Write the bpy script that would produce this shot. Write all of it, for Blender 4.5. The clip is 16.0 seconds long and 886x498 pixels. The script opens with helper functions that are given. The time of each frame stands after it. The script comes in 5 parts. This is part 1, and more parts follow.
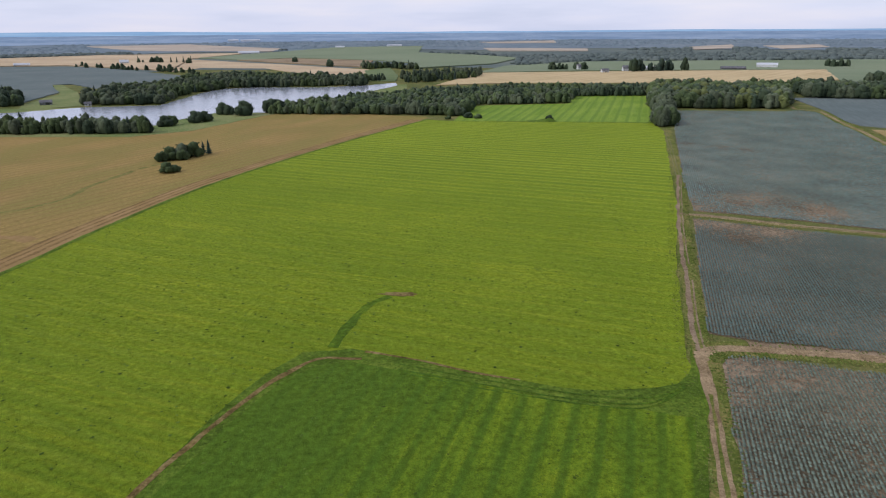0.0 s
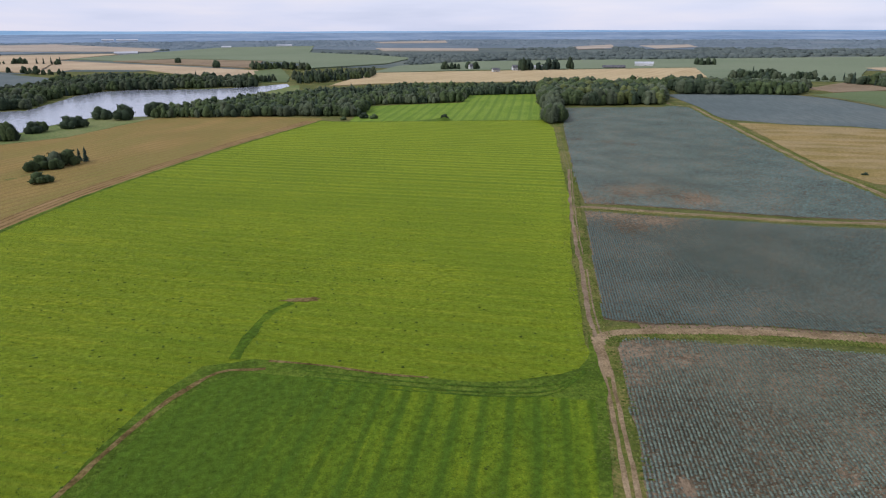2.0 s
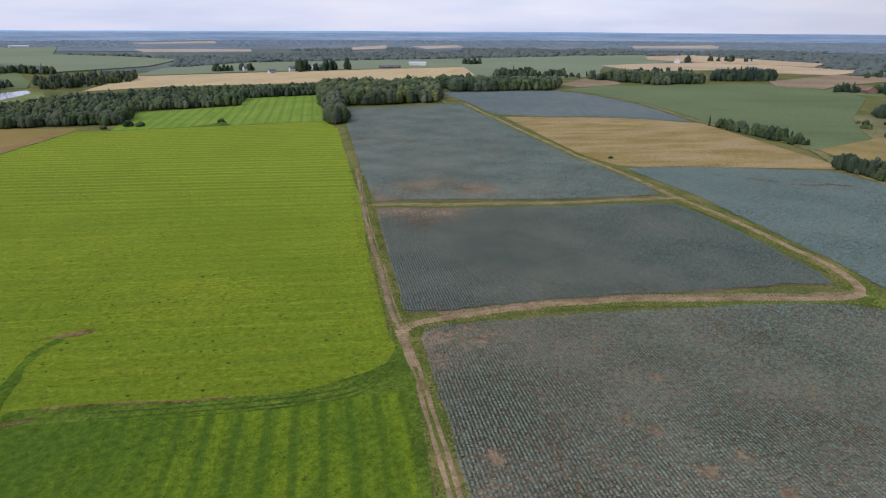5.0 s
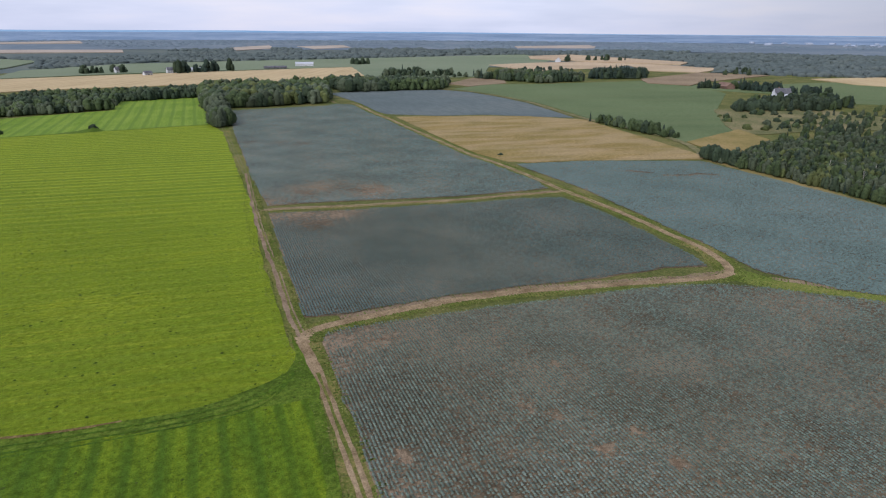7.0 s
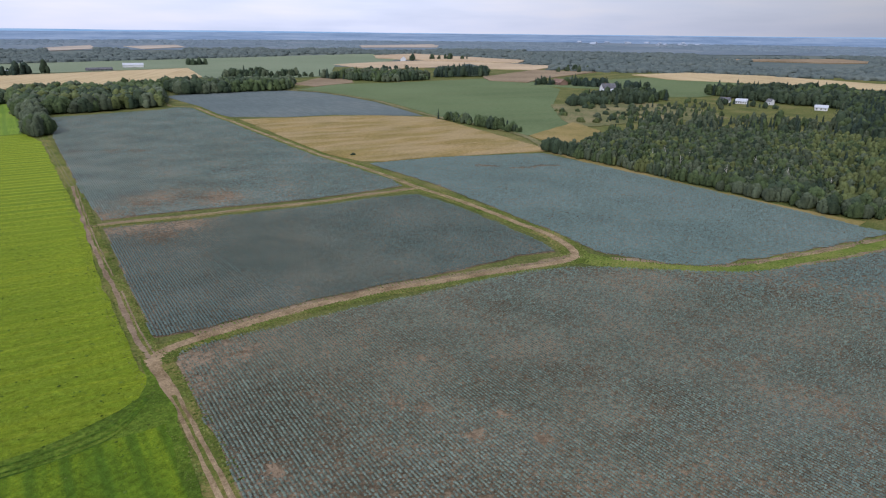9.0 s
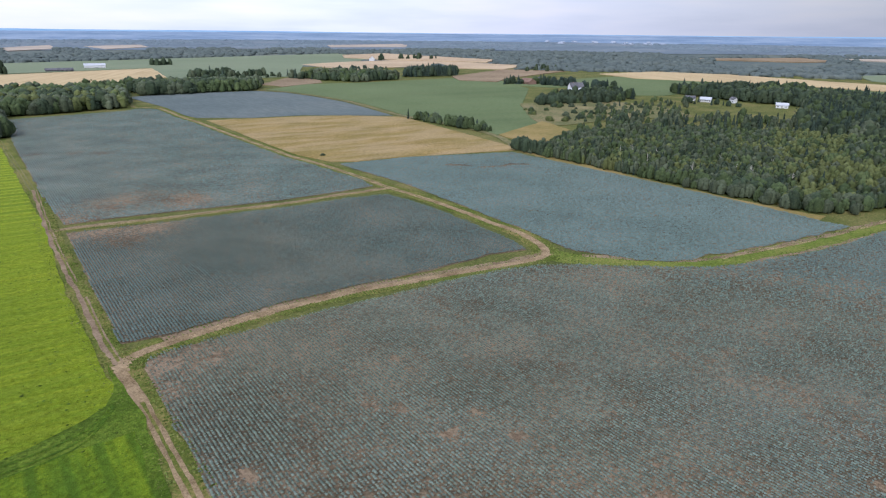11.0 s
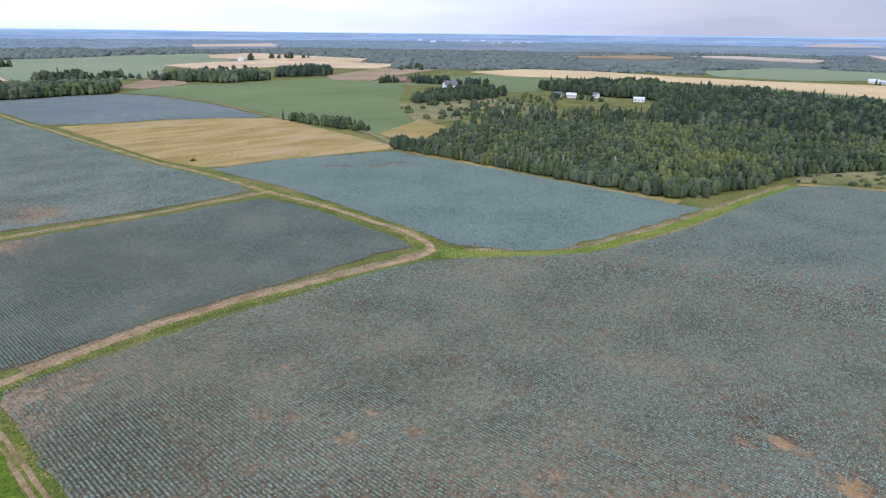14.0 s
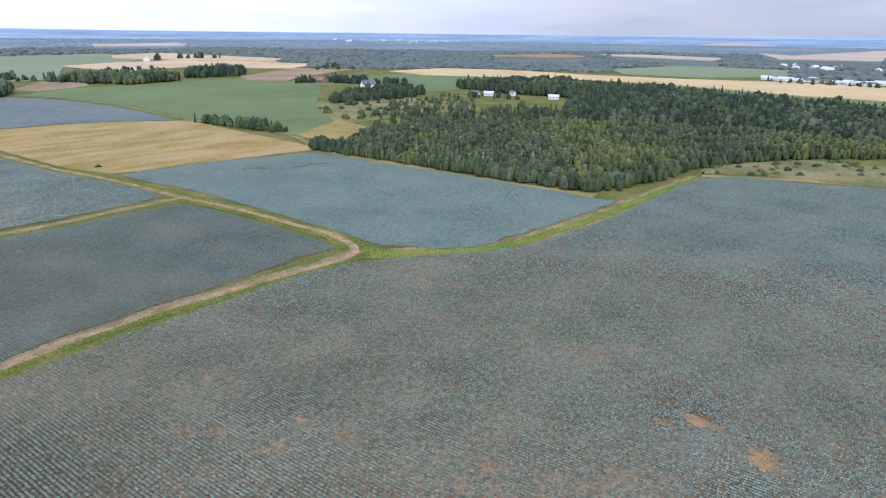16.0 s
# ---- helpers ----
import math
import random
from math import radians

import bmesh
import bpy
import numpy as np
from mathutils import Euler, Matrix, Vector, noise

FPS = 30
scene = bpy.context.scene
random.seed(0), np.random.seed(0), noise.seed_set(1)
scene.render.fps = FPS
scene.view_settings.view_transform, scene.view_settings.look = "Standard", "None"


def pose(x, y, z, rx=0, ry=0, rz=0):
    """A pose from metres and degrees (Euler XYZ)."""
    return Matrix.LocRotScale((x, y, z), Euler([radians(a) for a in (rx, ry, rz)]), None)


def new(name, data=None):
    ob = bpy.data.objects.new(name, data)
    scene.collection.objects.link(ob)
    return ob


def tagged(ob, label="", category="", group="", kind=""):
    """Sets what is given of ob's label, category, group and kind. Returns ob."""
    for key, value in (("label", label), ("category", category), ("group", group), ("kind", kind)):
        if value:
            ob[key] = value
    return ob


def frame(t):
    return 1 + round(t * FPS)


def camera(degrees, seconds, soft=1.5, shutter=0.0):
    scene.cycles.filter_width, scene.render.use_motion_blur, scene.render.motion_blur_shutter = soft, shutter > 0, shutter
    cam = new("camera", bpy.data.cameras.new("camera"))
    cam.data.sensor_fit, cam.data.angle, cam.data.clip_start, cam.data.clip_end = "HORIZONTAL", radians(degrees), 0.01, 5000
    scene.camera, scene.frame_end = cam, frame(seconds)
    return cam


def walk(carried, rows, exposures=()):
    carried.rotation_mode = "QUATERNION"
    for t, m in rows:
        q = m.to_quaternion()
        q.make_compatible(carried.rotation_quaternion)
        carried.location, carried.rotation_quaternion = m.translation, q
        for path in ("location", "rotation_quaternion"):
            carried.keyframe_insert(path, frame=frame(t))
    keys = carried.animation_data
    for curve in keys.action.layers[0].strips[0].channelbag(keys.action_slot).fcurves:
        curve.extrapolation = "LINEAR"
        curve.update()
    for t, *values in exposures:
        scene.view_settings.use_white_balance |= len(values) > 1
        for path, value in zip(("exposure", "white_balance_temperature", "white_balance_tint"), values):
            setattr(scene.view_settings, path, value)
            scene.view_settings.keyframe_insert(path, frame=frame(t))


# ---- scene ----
from mathutils.geometry import tessellate_polygon

# Camera: a drone hovering 70 m up, turning to the right. Rows: seconds, yaw, pitch, roll.
EYE_HEIGHT = 70.0
cam = camera(69.5, 16.0, 1.2)
TURNS = [
    (0, 0.02, -18.97, -0.46),
    (0.5, -2.07, -18.98, -0.40),
    (1, -4.32, -18.98, -0.37),
    (1.5, -6.72, -19.01, -0.30),
    (2, -9.23, -19.02, -0.25),
    (2.5, -12.23, -19.01, -0.20),
    (3, -15.82, -19.02, -0.09),
    (3.5, -19.09, -19.02, -0.05),
    (4, -22.19, -19.00, -0.01),
    (4.5, -25.32, -18.99, 0.13),
    (5, -28.39, -18.97, 0.19),
    (5.2, -29.54, -18.97, 0.21),
    (7.3, -39.63, -18.93, 0.38),
    (7.5, -40.83, -18.93, 0.39),
    (8, -44.90, -18.91, 0.44),
    (8.5, -49.35, -18.89, 0.55),
    (8.7, -50.35, -18.89, 0.55),
    (10.8, -53.45, -18.90, 0.54),
    (11, -53.99, -18.90, 0.54),
    (11.5, -55.65, -18.89, 0.54),
    (12, -57.52, -18.91, 0.59),
    (12.5, -59.43, -18.90, 0.62),
    (13, -61.28, -18.89, 0.63),
    (13.5, -63.06, -18.89, 0.61),
    (14, -64.82, -18.88, 0.61),
    (14.5, -66.61, -18.89, 0.62),
    (15, -68.38, -18.89, 0.64),
    (15.5, -70.16, -18.88, 0.67),
    (16, -71.95, -18.87, 0.68),

]


def drone(yaw, pitch, roll):
    return pose(0, 0, EYE_HEIGHT, 90 + pitch, 0, yaw) @ pose(0, 0, 0, 0, 0, roll)


EXPOSURES = [(0, 0.34, 6450, 12), (5, 0.34, 6350, 13), (8, 0.38, 6250, 13), (11, 0.70, 6100, 13), (13.5, 0.91, 6000, 13), (16, 1.01, 5920, 13)]
walk(cam, [(t, drone(a, b, c)) for t, a, b, c in TURNS], EXPOSURES)

# ---- light: an overcast late-summer day ----
SUN_ELEVATION, SUN_AZIMUTH = 38.0, 112.0  # degrees; azimuth to the left of +y
world = bpy.data.worlds.new("overcast_sky")
scene.world = world
world.use_nodes = True
wn, wl = world.node_tree.nodes, world.node_tree.links
wn.clear()
w_out, w_bg = wn.new("ShaderNodeOutputWorld"), wn.new("ShaderNodeBackground")
w_sky = wn.new("ShaderNodeTexSky")
w_sky.sky_type, w_sky.sun_disc = "NISHITA", False
w_sky.sun_elevation, w_sky.sun_rotation = radians(SUN_ELEVATION), radians(-SUN_AZIMUTH)
w_dim = wn.new("ShaderNodeVectorMath")
w_dim.operation = "SCALE"
w_dim.inputs["Scale"].default_value = 0.10
wl.new(w_sky.outputs["Color"], w_dim.inputs[0])
w_tc, w_map = wn.new("ShaderNodeTexCoord"), wn.new("ShaderNodeMapping")
w_map.inputs["Scale"].default_value = (3.0, 3.0, 24.0)
wl.new(w_tc.outputs["Generated"], w_map.inputs["Vector"])
w_noise = wn.new("ShaderNodeTexNoise")
w_noise.inputs["Scale"].default_value, w_noise.inputs["Detail"].default_value = 1.3, 5.0
w_noise.inputs["Roughness"].default_value = 0.5
wl.new(w_map.outputs["Vector"], w_noise.inputs["Vector"])
w_ramp = wn.new("ShaderNodeValToRGB")
w_ramp.color_ramp.elements[0].position, w_ramp.color_ramp.elements[0].color = 0.30, (0.53, 0.585, 0.77, 1)
w_ramp.color_ramp.elements[1].position, w_ramp.color_ramp.elements[1].color = 0.48, (0.63, 0.67, 0.85, 1)
w_e = w_ramp.color_ramp.elements.new(0.72)
w_e.color = (0.75, 0.74, 0.85, 1)
wl.new(w_noise.outputs["Fac"], w_ramp.inputs["Fac"])
w_dot = wn.new("ShaderNodeVectorMath")  # the cloud is brighter ahead to the left, tuned against the rising exposure
w_dot.operation = "DOT_PRODUCT"
w_dot.inputs[1].default_value = (-0.5, 0.866, 0)
wl.new(w_tc.outputs["Generated"], w_dot.inputs[0])
w_side = wn.new("ShaderNodeMapRange")
w_side.inputs["From Min"].default_value, w_side.inputs["From Max"].default_value = -0.45, 0.25
w_side.inputs["To Min"].default_value, w_side.inputs["To Max"].default_value = 0.42, 0.90
wl.new(w_dot.outputs["Value"], w_side.inputs["Value"])
w_lit = wn.new("ShaderNodeVectorMath")
w_lit.operation = "SCALE"
wl.new(w_ramp.outputs["Color"], w_lit.inputs[0])
w_xyz, w_up, w_both = wn.new("ShaderNodeSeparateXYZ"), wn.new("ShaderNodeMapRange"), wn.new("ShaderNodeMath")
wl.new(w_tc.outputs["Generated"], w_xyz.inputs[0])  # and towards the zenith, as overcast skies are
wl.new(w_xyz.outputs["Z"], w_up.inputs["Value"])
w_up.inputs["From Min"].default_value, w_up.inputs["To Min"].default_value, w_up.inputs["To Max"].default_value = 0.05, 1.0, 1.9
w_both.operation = "MULTIPLY"
wl.new(w_side.outputs["Result"], w_both.inputs[0])
wl.new(w_up.outputs["Result"], w_both.inputs[1])
wl.new(w_both.outputs[0], w_lit.inputs["Scale"])
w_mix = wn.new("ShaderNodeMix")
w_mix.data_type = "RGBA"
w_mix.inputs["Factor"].default_value = 0.86
wl.new(w_dim.outputs["Vector"], w_mix.inputs["A"])
wl.new(w_lit.outputs["Vector"], w_mix.inputs["B"])
wl.new(w_mix.outputs["Result"], w_bg.inputs["Color"])
w_bg.inputs["Strength"].default_value = 1.0
wl.new(w_bg.outputs["Background"], w_out.inputs["Surface"])

sun_data = bpy.data.lights.new("sun", "SUN")
sun_data.energy, sun_data.angle, sun_data.color = 1.5, radians(12), (1.0, 0.95, 0.88)
sun = new("sun", sun_data)
sun.matrix_world = pose(0, 0, 500, 90 - SUN_ELEVATION, 0, 180 + SUN_AZIMUTH)


# ---- materials ----
def material(name, dark, mid, light, coarse=0.05, fine=1.5, bump=0.4, rough=0.9, stripe=None, spec=0.04, scatter=0.0, detail=6.0, swath=None, sheen=0.0, grain=0.0, fade=None):
    """A ground or leaf material: three tones mixed at two scales, fine relief, optional swaths (angle, period, tone, share) and a soft-edged patch (normal x, y, offset, width, tone)."""
    m = bpy.data.materials.new(name)
    m.use_nodes = True
    n, l = m.node_tree.nodes, m.node_tree.links
    b = n["Principled BSDF"]
    b.inputs["Roughness"].default_value = rough
    b.inputs["Specular IOR Level"].default_value = spec
    b.inputs["Sheen Weight"].default_value, b.inputs["Sheen Roughness"].default_value = sheen, 0.6
    b.inputs["Sheen Tint"].default_value = (*light, 1)
    tc = n.new("ShaderNodeTexCoord")
    n1, n2 = n.new("ShaderNodeTexNoise"), n.new("ShaderNodeTexNoise")
    n1.inputs["Scale"].default_value, n1.inputs["Detail"].default_value = coarse, 4.0
    n2.inputs["Scale"].default_value, n2.inputs["Detail"].default_value = fine, detail
    n2.inputs["Roughness"].default_value = 0.75
    for k in (n1, n2):
        l.new(tc.outputs["Object"], k.inputs["Vector"])
    add = n.new("ShaderNodeMath")
    add.operation = "MULTIPLY_ADD"
    add.inputs[1].default_value = 0.42
    l.new(n1.outputs["Fac"], add.inputs[0])
    half = n.new("ShaderNodeMath")
    half.operation = "MULTIPLY"
    half.inputs[1].default_value = 0.58
    l.new(n2.outputs["Fac"], half.inputs[0])
    l.new(half.outputs[0], add.inputs[2])
    ramp = n.new("ShaderNodeValToRGB")
    e = ramp.color_ramp.elements
    e[0].position, e[0].color = 0.41, (*dark, 1)
    e[1].position, e[1].color = 0.59, (*light, 1)
    k = e.new(0.5)
    k.color = (*mid, 1)
    l.new(add.outputs[0], ramp.inputs["Fac"])
    colour = ramp.outputs["Color"]
    if scatter:
        geo, tone = n.new("ShaderNodeNewGeometry"), n.new("ShaderNodeMapRange")
        tone.inputs["To Min"].default_value, tone.inputs["To Max"].default_value = 1 - scatter, 1 + scatter
        l.new(geo.outputs["Random Per Island"], tone.inputs["Value"])
        info, tone2 = n.new("ShaderNodeObjectInfo"), n.new("ShaderNodeMapRange")
        tone2.inputs["To Min"].default_value, tone2.inputs["To Max"].default_value = 0.8, 1.2
        l.new(info.outputs["Random"], tone2.inputs["Value"])
        both = n.new("ShaderNodeMath")
        both.operation = "MULTIPLY"
        l.new(tone.outputs["Result"], both.inputs[0])
        l.new(tone2.outputs["Result"], both.inputs[1])
        sc = n.new("ShaderNodeVectorMath")
        sc.operation = "SCALE"
        l.new(colour, sc.inputs[0])
        l.new(both.outputs[0], sc.inputs["Scale"])
        colour = sc.outputs["Vector"]
    for angle, period, tone, share, rough_edge in stripe or ():
        rot, wave = n.new("ShaderNodeMapping"), n.new("ShaderNodeTexNoise")
        rot.vector_type = "TEXTURE"
        rot.inputs["Rotation"].default_value = (0, 0, radians(angle))
        rot.inputs["Scale"].default_value = (period * rough_edge, period, 100)
        l.new(tc.outputs["Object"], rot.inputs["Vector"])
        wave.inputs["Scale"].default_value, wave.inputs["Detail"].default_value = 1.0, 2.0
        l.new(rot.outputs["Vector"], wave.inputs["Vector"])
        mr = n.new("ShaderNodeMapRange")
        mr.inputs["From Min"].default_value, mr.inputs["From Max"].default_value = 0.42, 0.60
        mr.inputs["To Max"].default_value = share
        l.new(wave.outputs["Fac"], mr.inputs["Value"])
        mx = n.new("ShaderNodeMix")
        mx.data_type = "RGBA"
        mx.inputs["B"].default_value = (*tone, 1)
        l.new(mr.outputs["Result"], mx.inputs["Factor"])
        l.new(colour, mx.inputs["A"])
        colour = mx.outputs["Result"]
    for angle, period, tone, share, *far in swath or ():
        rot, wave = n.new("ShaderNodeMapping"), n.new("ShaderNodeTexWave")
        rot.vector_type = "TEXTURE"
        rot.inputs["Rotation"].default_value = (0, 0, radians(angle))
        l.new(tc.outputs["Object"], rot.inputs["Vector"])
        wave.bands_direction = "Y"
        wave.inputs["Scale"].default_value, wave.inputs["Distortion"].default_value = 0.314 / period, 1.1
        wave.inputs["Detail"].default_value, wave.inputs["Detail Scale"].default_value = 3.0, 0.25
        l.new(rot.outputs["Vector"], wave.inputs["Vector"])
        mr = n.new("ShaderNodeMapRange")
        mr.inputs["From Min"].default_value, mr.inputs["From Max"].default_value = 0.62, 0.95
        mr.inputs["To Max"].default_value = share
        l.new(wave.outputs["Fac"], mr.inputs["Value"])
        mx = n.new("ShaderNodeMix")
        mx.data_type = "RGBA"
        mx.inputs["B"].default_value = (*tone, 1)
        l.new(mr.outputs["Result"], mx.inputs["Factor"])
        if far:  # stronger beyond a line along the swaths; pale far tones paint in haze
            xyz, strong = n.new("ShaderNodeSeparateXYZ"), n.new("ShaderNodeMapRange")
            l.new(rot.outputs["Vector"], xyz.inputs[0])
            l.new(xyz.outputs["Y"], strong.inputs["Value"])
            strong.inputs["From Min"].default_value, strong.inputs["From Max"].default_value = far
            strong.inputs["To Min"].default_value, strong.inputs["To Max"].default_value = 0.2 * share, share
            l.new(strong.outputs["Result"], mr.inputs["To Max"])
        l.new(colour, mx.inputs["A"])
        colour = mx.outputs["Result"]
    if fade:
        nx_, ny_, off_, soft_, tone_ = fade
        dot, wob, edge, mx = n.new("ShaderNodeVectorMath"), n.new("ShaderNodeTexNoise"), n.new("ShaderNodeMapRange"), n.new("ShaderNodeMix")
        dot.operation, dot.inputs[1].default_value = "DOT_PRODUCT", (nx_, ny_, 0)
        l.new(tc.outputs["Object"], dot.inputs[0])
        wob.inputs["Scale"].default_value, wob.inputs["Detail"].default_value = 0.12, 5.0
        l.new(tc.outputs["Object"], wob.inputs["Vector"])
        sm = n.new("ShaderNodeMath")
        sm.operation, sm.inputs[1].default_value = "MULTIPLY_ADD", 26.0
        l.new(wob.outputs["Fac"], sm.inputs[0])
        l.new(dot.outputs["Value"], sm.inputs[2])
        edge.inputs["From Min"].default_value, edge.inputs["From Max"].default_value = off_ + 13 - soft_, off_ + 13 + soft_
        edge.inputs["To Max"].default_value = 0.85
        l.new(sm.outputs[0], edge.inputs["Value"])
        mx.data_type = "RGBA"
        mx.inputs["B"].default_value = (*tone_, 1)
        l.new(edge.outputs["Result"], mx.inputs["Factor"])
        l.new(colour, mx.inputs["A"])
        colour = mx.outputs["Result"]
    if grain:  # clumps and gaps between the plants
        clump, tone = n.new("ShaderNodeTexNoise"), n.new("ShaderNodeMapRange")
        clump.inputs["Scale"].default_value, clump.inputs["Detail"].default_value, clump.inputs["Roughness"].default_value = 0.7, 6.0, 0.85
        l.new(tc.outputs["Object"], clump.inputs["Vector"])
        tone.inputs["From Min"].default_value, tone.inputs["From Max"].default_value = 0.35, 0.65
        tone.inputs["To Min"].default_value, tone.inputs["To Max"].default_value = 1 - grain, 1 + grain
        l.new(clump.outputs["Fac"], tone.inputs["Value"])
        sc = n.new("ShaderNodeVectorMath")
        sc.operation = "SCALE"
        l.new(colour, sc.inputs[0])
        l.new(tone.outputs["Result"], sc.inputs["Scale"])
        colour = sc.outputs["Vector"]
    l.new(colour, b.inputs["Base Color"])
    if bump:
        bp = n.new("ShaderNodeBump")
        bp.inputs["Strength"].default_value, bp.inputs["Distance"].default_value = bump, 0.4
        l.new(n2.outputs["Fac"], bp.inputs["Height"])
        l.new(bp.outputs["Normal"], b.inputs["Normal"])
    return m


ACROSS, ALONG = -21.0, 72.6  # degrees: the swaths across the big field, and the track beside it
M_GROUND = material("rough_grass", (0.058, 0.074, 0.020), (0.098, 0.108, 0.030), (0.165, 0.140, 0.055), 0.04, 0.9, grain=0.25)
# The last, pale swath paints haze and grazing light over the far half.
M_GREEN = material("green_cover_crop", (0.050, 0.088, 0.007), (0.100, 0.150, 0.009), (0.168, 0.194, 0.014), 0.016, 2.2, 0.8, sheen=0.8, grain=0.48,
                   stripe=((ACROSS, 1.4, (0.160, 0.184, 0.011), 0.55, 26), (ACROSS, 0.8, (0.055, 0.098, 0.008), 0.45, 9), (ACROSS, 9.0, (0.072, 0.12, 0.009), 0.4, 10)),
                   swath=((ACROSS - 1.0, 11.2, (0.052, 0.102, 0.010), 0.8, 235.0, 300.0), (ACROSS, 5.6, (0.075, 0.130, 0.011), 0.55, 200.0, 330.0), (ACROSS + 0.5, 2.2, (0.078, 0.128, 0.008), 0.35), (ACROSS - 0.4, 6.6, (0.200, 0.240, 0.030), 0.55, 240.0, 330.0)))
M_GREEN2 = material("striped_cover_crop", (0.10, 0.17, 0.02), (0.13, 0.205, 0.024), (0.17, 0.24, 0.032), 0.03, 1.0, 0.4, grain=0.2,
                    stripe=((ALONG, 4.5, (0.19, 0.26, 0.045), 0.4, 20),), swath=((ALONG, 9.0, (0.085, 0.15, 0.022), 0.6),))
M_GREEN3 = material("young_cover_crop", (0.058, 0.098, 0.009), (0.104, 0.160, 0.010), (0.158, 0.203, 0.013), 0.05, 2.4, 0.8, sheen=0.1, grain=0.42,
                    stripe=((ALONG, 2.6, (0.058, 0.108, 0.010), 0.7, 14), (ALONG, 0.9, (0.080, 0.130, 0.010), 0.45, 8)),
                    swath=((ALONG, 5.2, (0.045, 0.092, 0.010), 0.7),), fade=(-0.877, 0.48, 57.7, 12.0, (0.055, 0.102, 0.011)))
M_DARKGREEN = material("dense_dark_crop", (0.036, 0.074, 0.009), (0.060, 0.110, 0.011), (0.098, 0.155, 0.013), 0.06, 1.8, 1.0, grain=0.4,
                       stripe=((ALONG, 2.6, (0.04, 0.09, 0.012), 0.6, 10),))
M_HEADLAND = material("headland_grass", (0.050, 0.085, 0.010), (0.078, 0.125, 0.014), (0.115, 0.16, 0.02), 0.1, 1.5, 1.0, grain=0.4)
M_VERGE = material("verge_grass", (0.060, 0.085, 0.014), (0.105, 0.120, 0.026), (0.190, 0.155, 0.056), 0.06, 1.3, 0.7, grain=0.3)
M_LUSH = material("lush_verge_grass", (0.075, 0.112, 0.018), (0.118, 0.152, 0.028), (0.185, 0.180, 0.050), 0.06, 1.3, 0.7, grain=0.3)
M_DIRT = material("dirt_track", (0.150, 0.106, 0.056), (0.245, 0.178, 0.100), (0.345, 0.258, 0.152), 0.16, 2.4, 0.8, grain=0.22)
M_BARE = material("trodden_earth", (0.14, 0.100, 0.062), (0.205, 0.150, 0.095), (0.265, 0.20, 0.130), 0.1, 1.6, 0.8, grain=0.2)
M_SOIL = material("bare_soil", (0.085, 0.060, 0.020), (0.145, 0.103, 0.036), (0.22, 0.165, 0.070), 0.3, 2.0, 0.8, grain=0.4)
M_CLAY = material("orange_clay", (0.19, 0.120, 0.060), (0.26, 0.170, 0.088), (0.31, 0.21, 0.115), 0.2, 2.0, 0.6, swath=((ALONG, 0.68, (0.17, 0.11, 0.06), 0.5),))
M_CABSOIL = material("field_soil", (0.088, 0.070, 0.045), (0.160, 0.122, 0.078), (0.26, 0.195, 0.128), 0.04, 0.8, 0.8)
M_CABBAGE = material("cabbage_leaf", (0.088, 0.112, 0.085), (0.106, 0.136, 0.104), (0.124, 0.157, 0.128), 0.014, 0.6, 0.0, 0.6, scatter=0.32)
M_CABBLUE = material("blue_cabbage_leaf", (0.078, 0.110, 0.091), (0.093, 0.130, 0.109), (0.108, 0.147, 0.125), 0.02, 0.6, 0.0, 0.6, scatter=0.28)
M_CABDENSE = material("dense_cabbage_leaf", (0.086, 0.121, 0.102), (0.099, 0.137, 0.116), (0.113, 0.151, 0.129), 0.02, 0.6, 0.0, 0.6, scatter=0.12)
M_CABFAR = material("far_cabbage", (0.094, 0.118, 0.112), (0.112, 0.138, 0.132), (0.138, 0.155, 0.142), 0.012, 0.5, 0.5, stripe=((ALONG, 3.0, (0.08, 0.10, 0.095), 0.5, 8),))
M_TAN = material("dry_stubble", (0.140, 0.118, 0.032), (0.205, 0.150, 0.048), (0.265, 0.182, 0.066), 0.015, 0.9, 0.7, sheen=0.4, grain=0.3,
                 swath=((62.0, 6.0, (0.150, 0.100, 0.036), 0.7), (64.0, 2.4, (0.165, 0.115, 0.040), 0.4)), stripe=((52.0, 5.0, (0.22, 0.145, 0.06), 0.45, 14), (70.0, 30.0, (0.135, 0.135, 0.034), 0.65, 3)))
M_REDTAN = material("reddish_stubble", (0.20, 0.130, 0.055), (0.25, 0.160, 0.070), (0.28, 0.185, 0.088), 0.05, 1.0, 0.5,
                    stripe=((70.0, 2.5, (0.21, 0.14, 0.055), 0.7, 20),))
M_BROWNROW = material("brown_straw_row", (0.120, 0.076, 0.028), (0.160, 0.104, 0.040), (0.20, 0.135, 0.055), 0.1, 1.2, 0.6, grain=0.3)
M_OLIVE = material("olive_stubble", (0.115, 0.112, 0.030), (0.150, 0.140, 0.040), (0.20, 0.165, 0.055), 0.1, 1.0, 0.5, grain=0.3)
M_STREAK = material("weedy_streak", (0.045, 0.085, 0.009), (0.068, 0.118, 0.010), (0.095, 0.145, 0.012), 0.1, 1.8, 0.8, grain=0.45)
M_TAN2 = material("ripe_hay", (0.15, 0.118, 0.036), (0.22, 0.160, 0.056), (0.285, 0.205, 0.084), 0.03, 0.7, 0.6, grain=0.2,
                  stripe=((-30.0, 6.0, (0.20, 0.16, 0.05), 0.5, 10), (-20.0, 14.0, (0.33, 0.25, 0.14), 0.5, 4),))
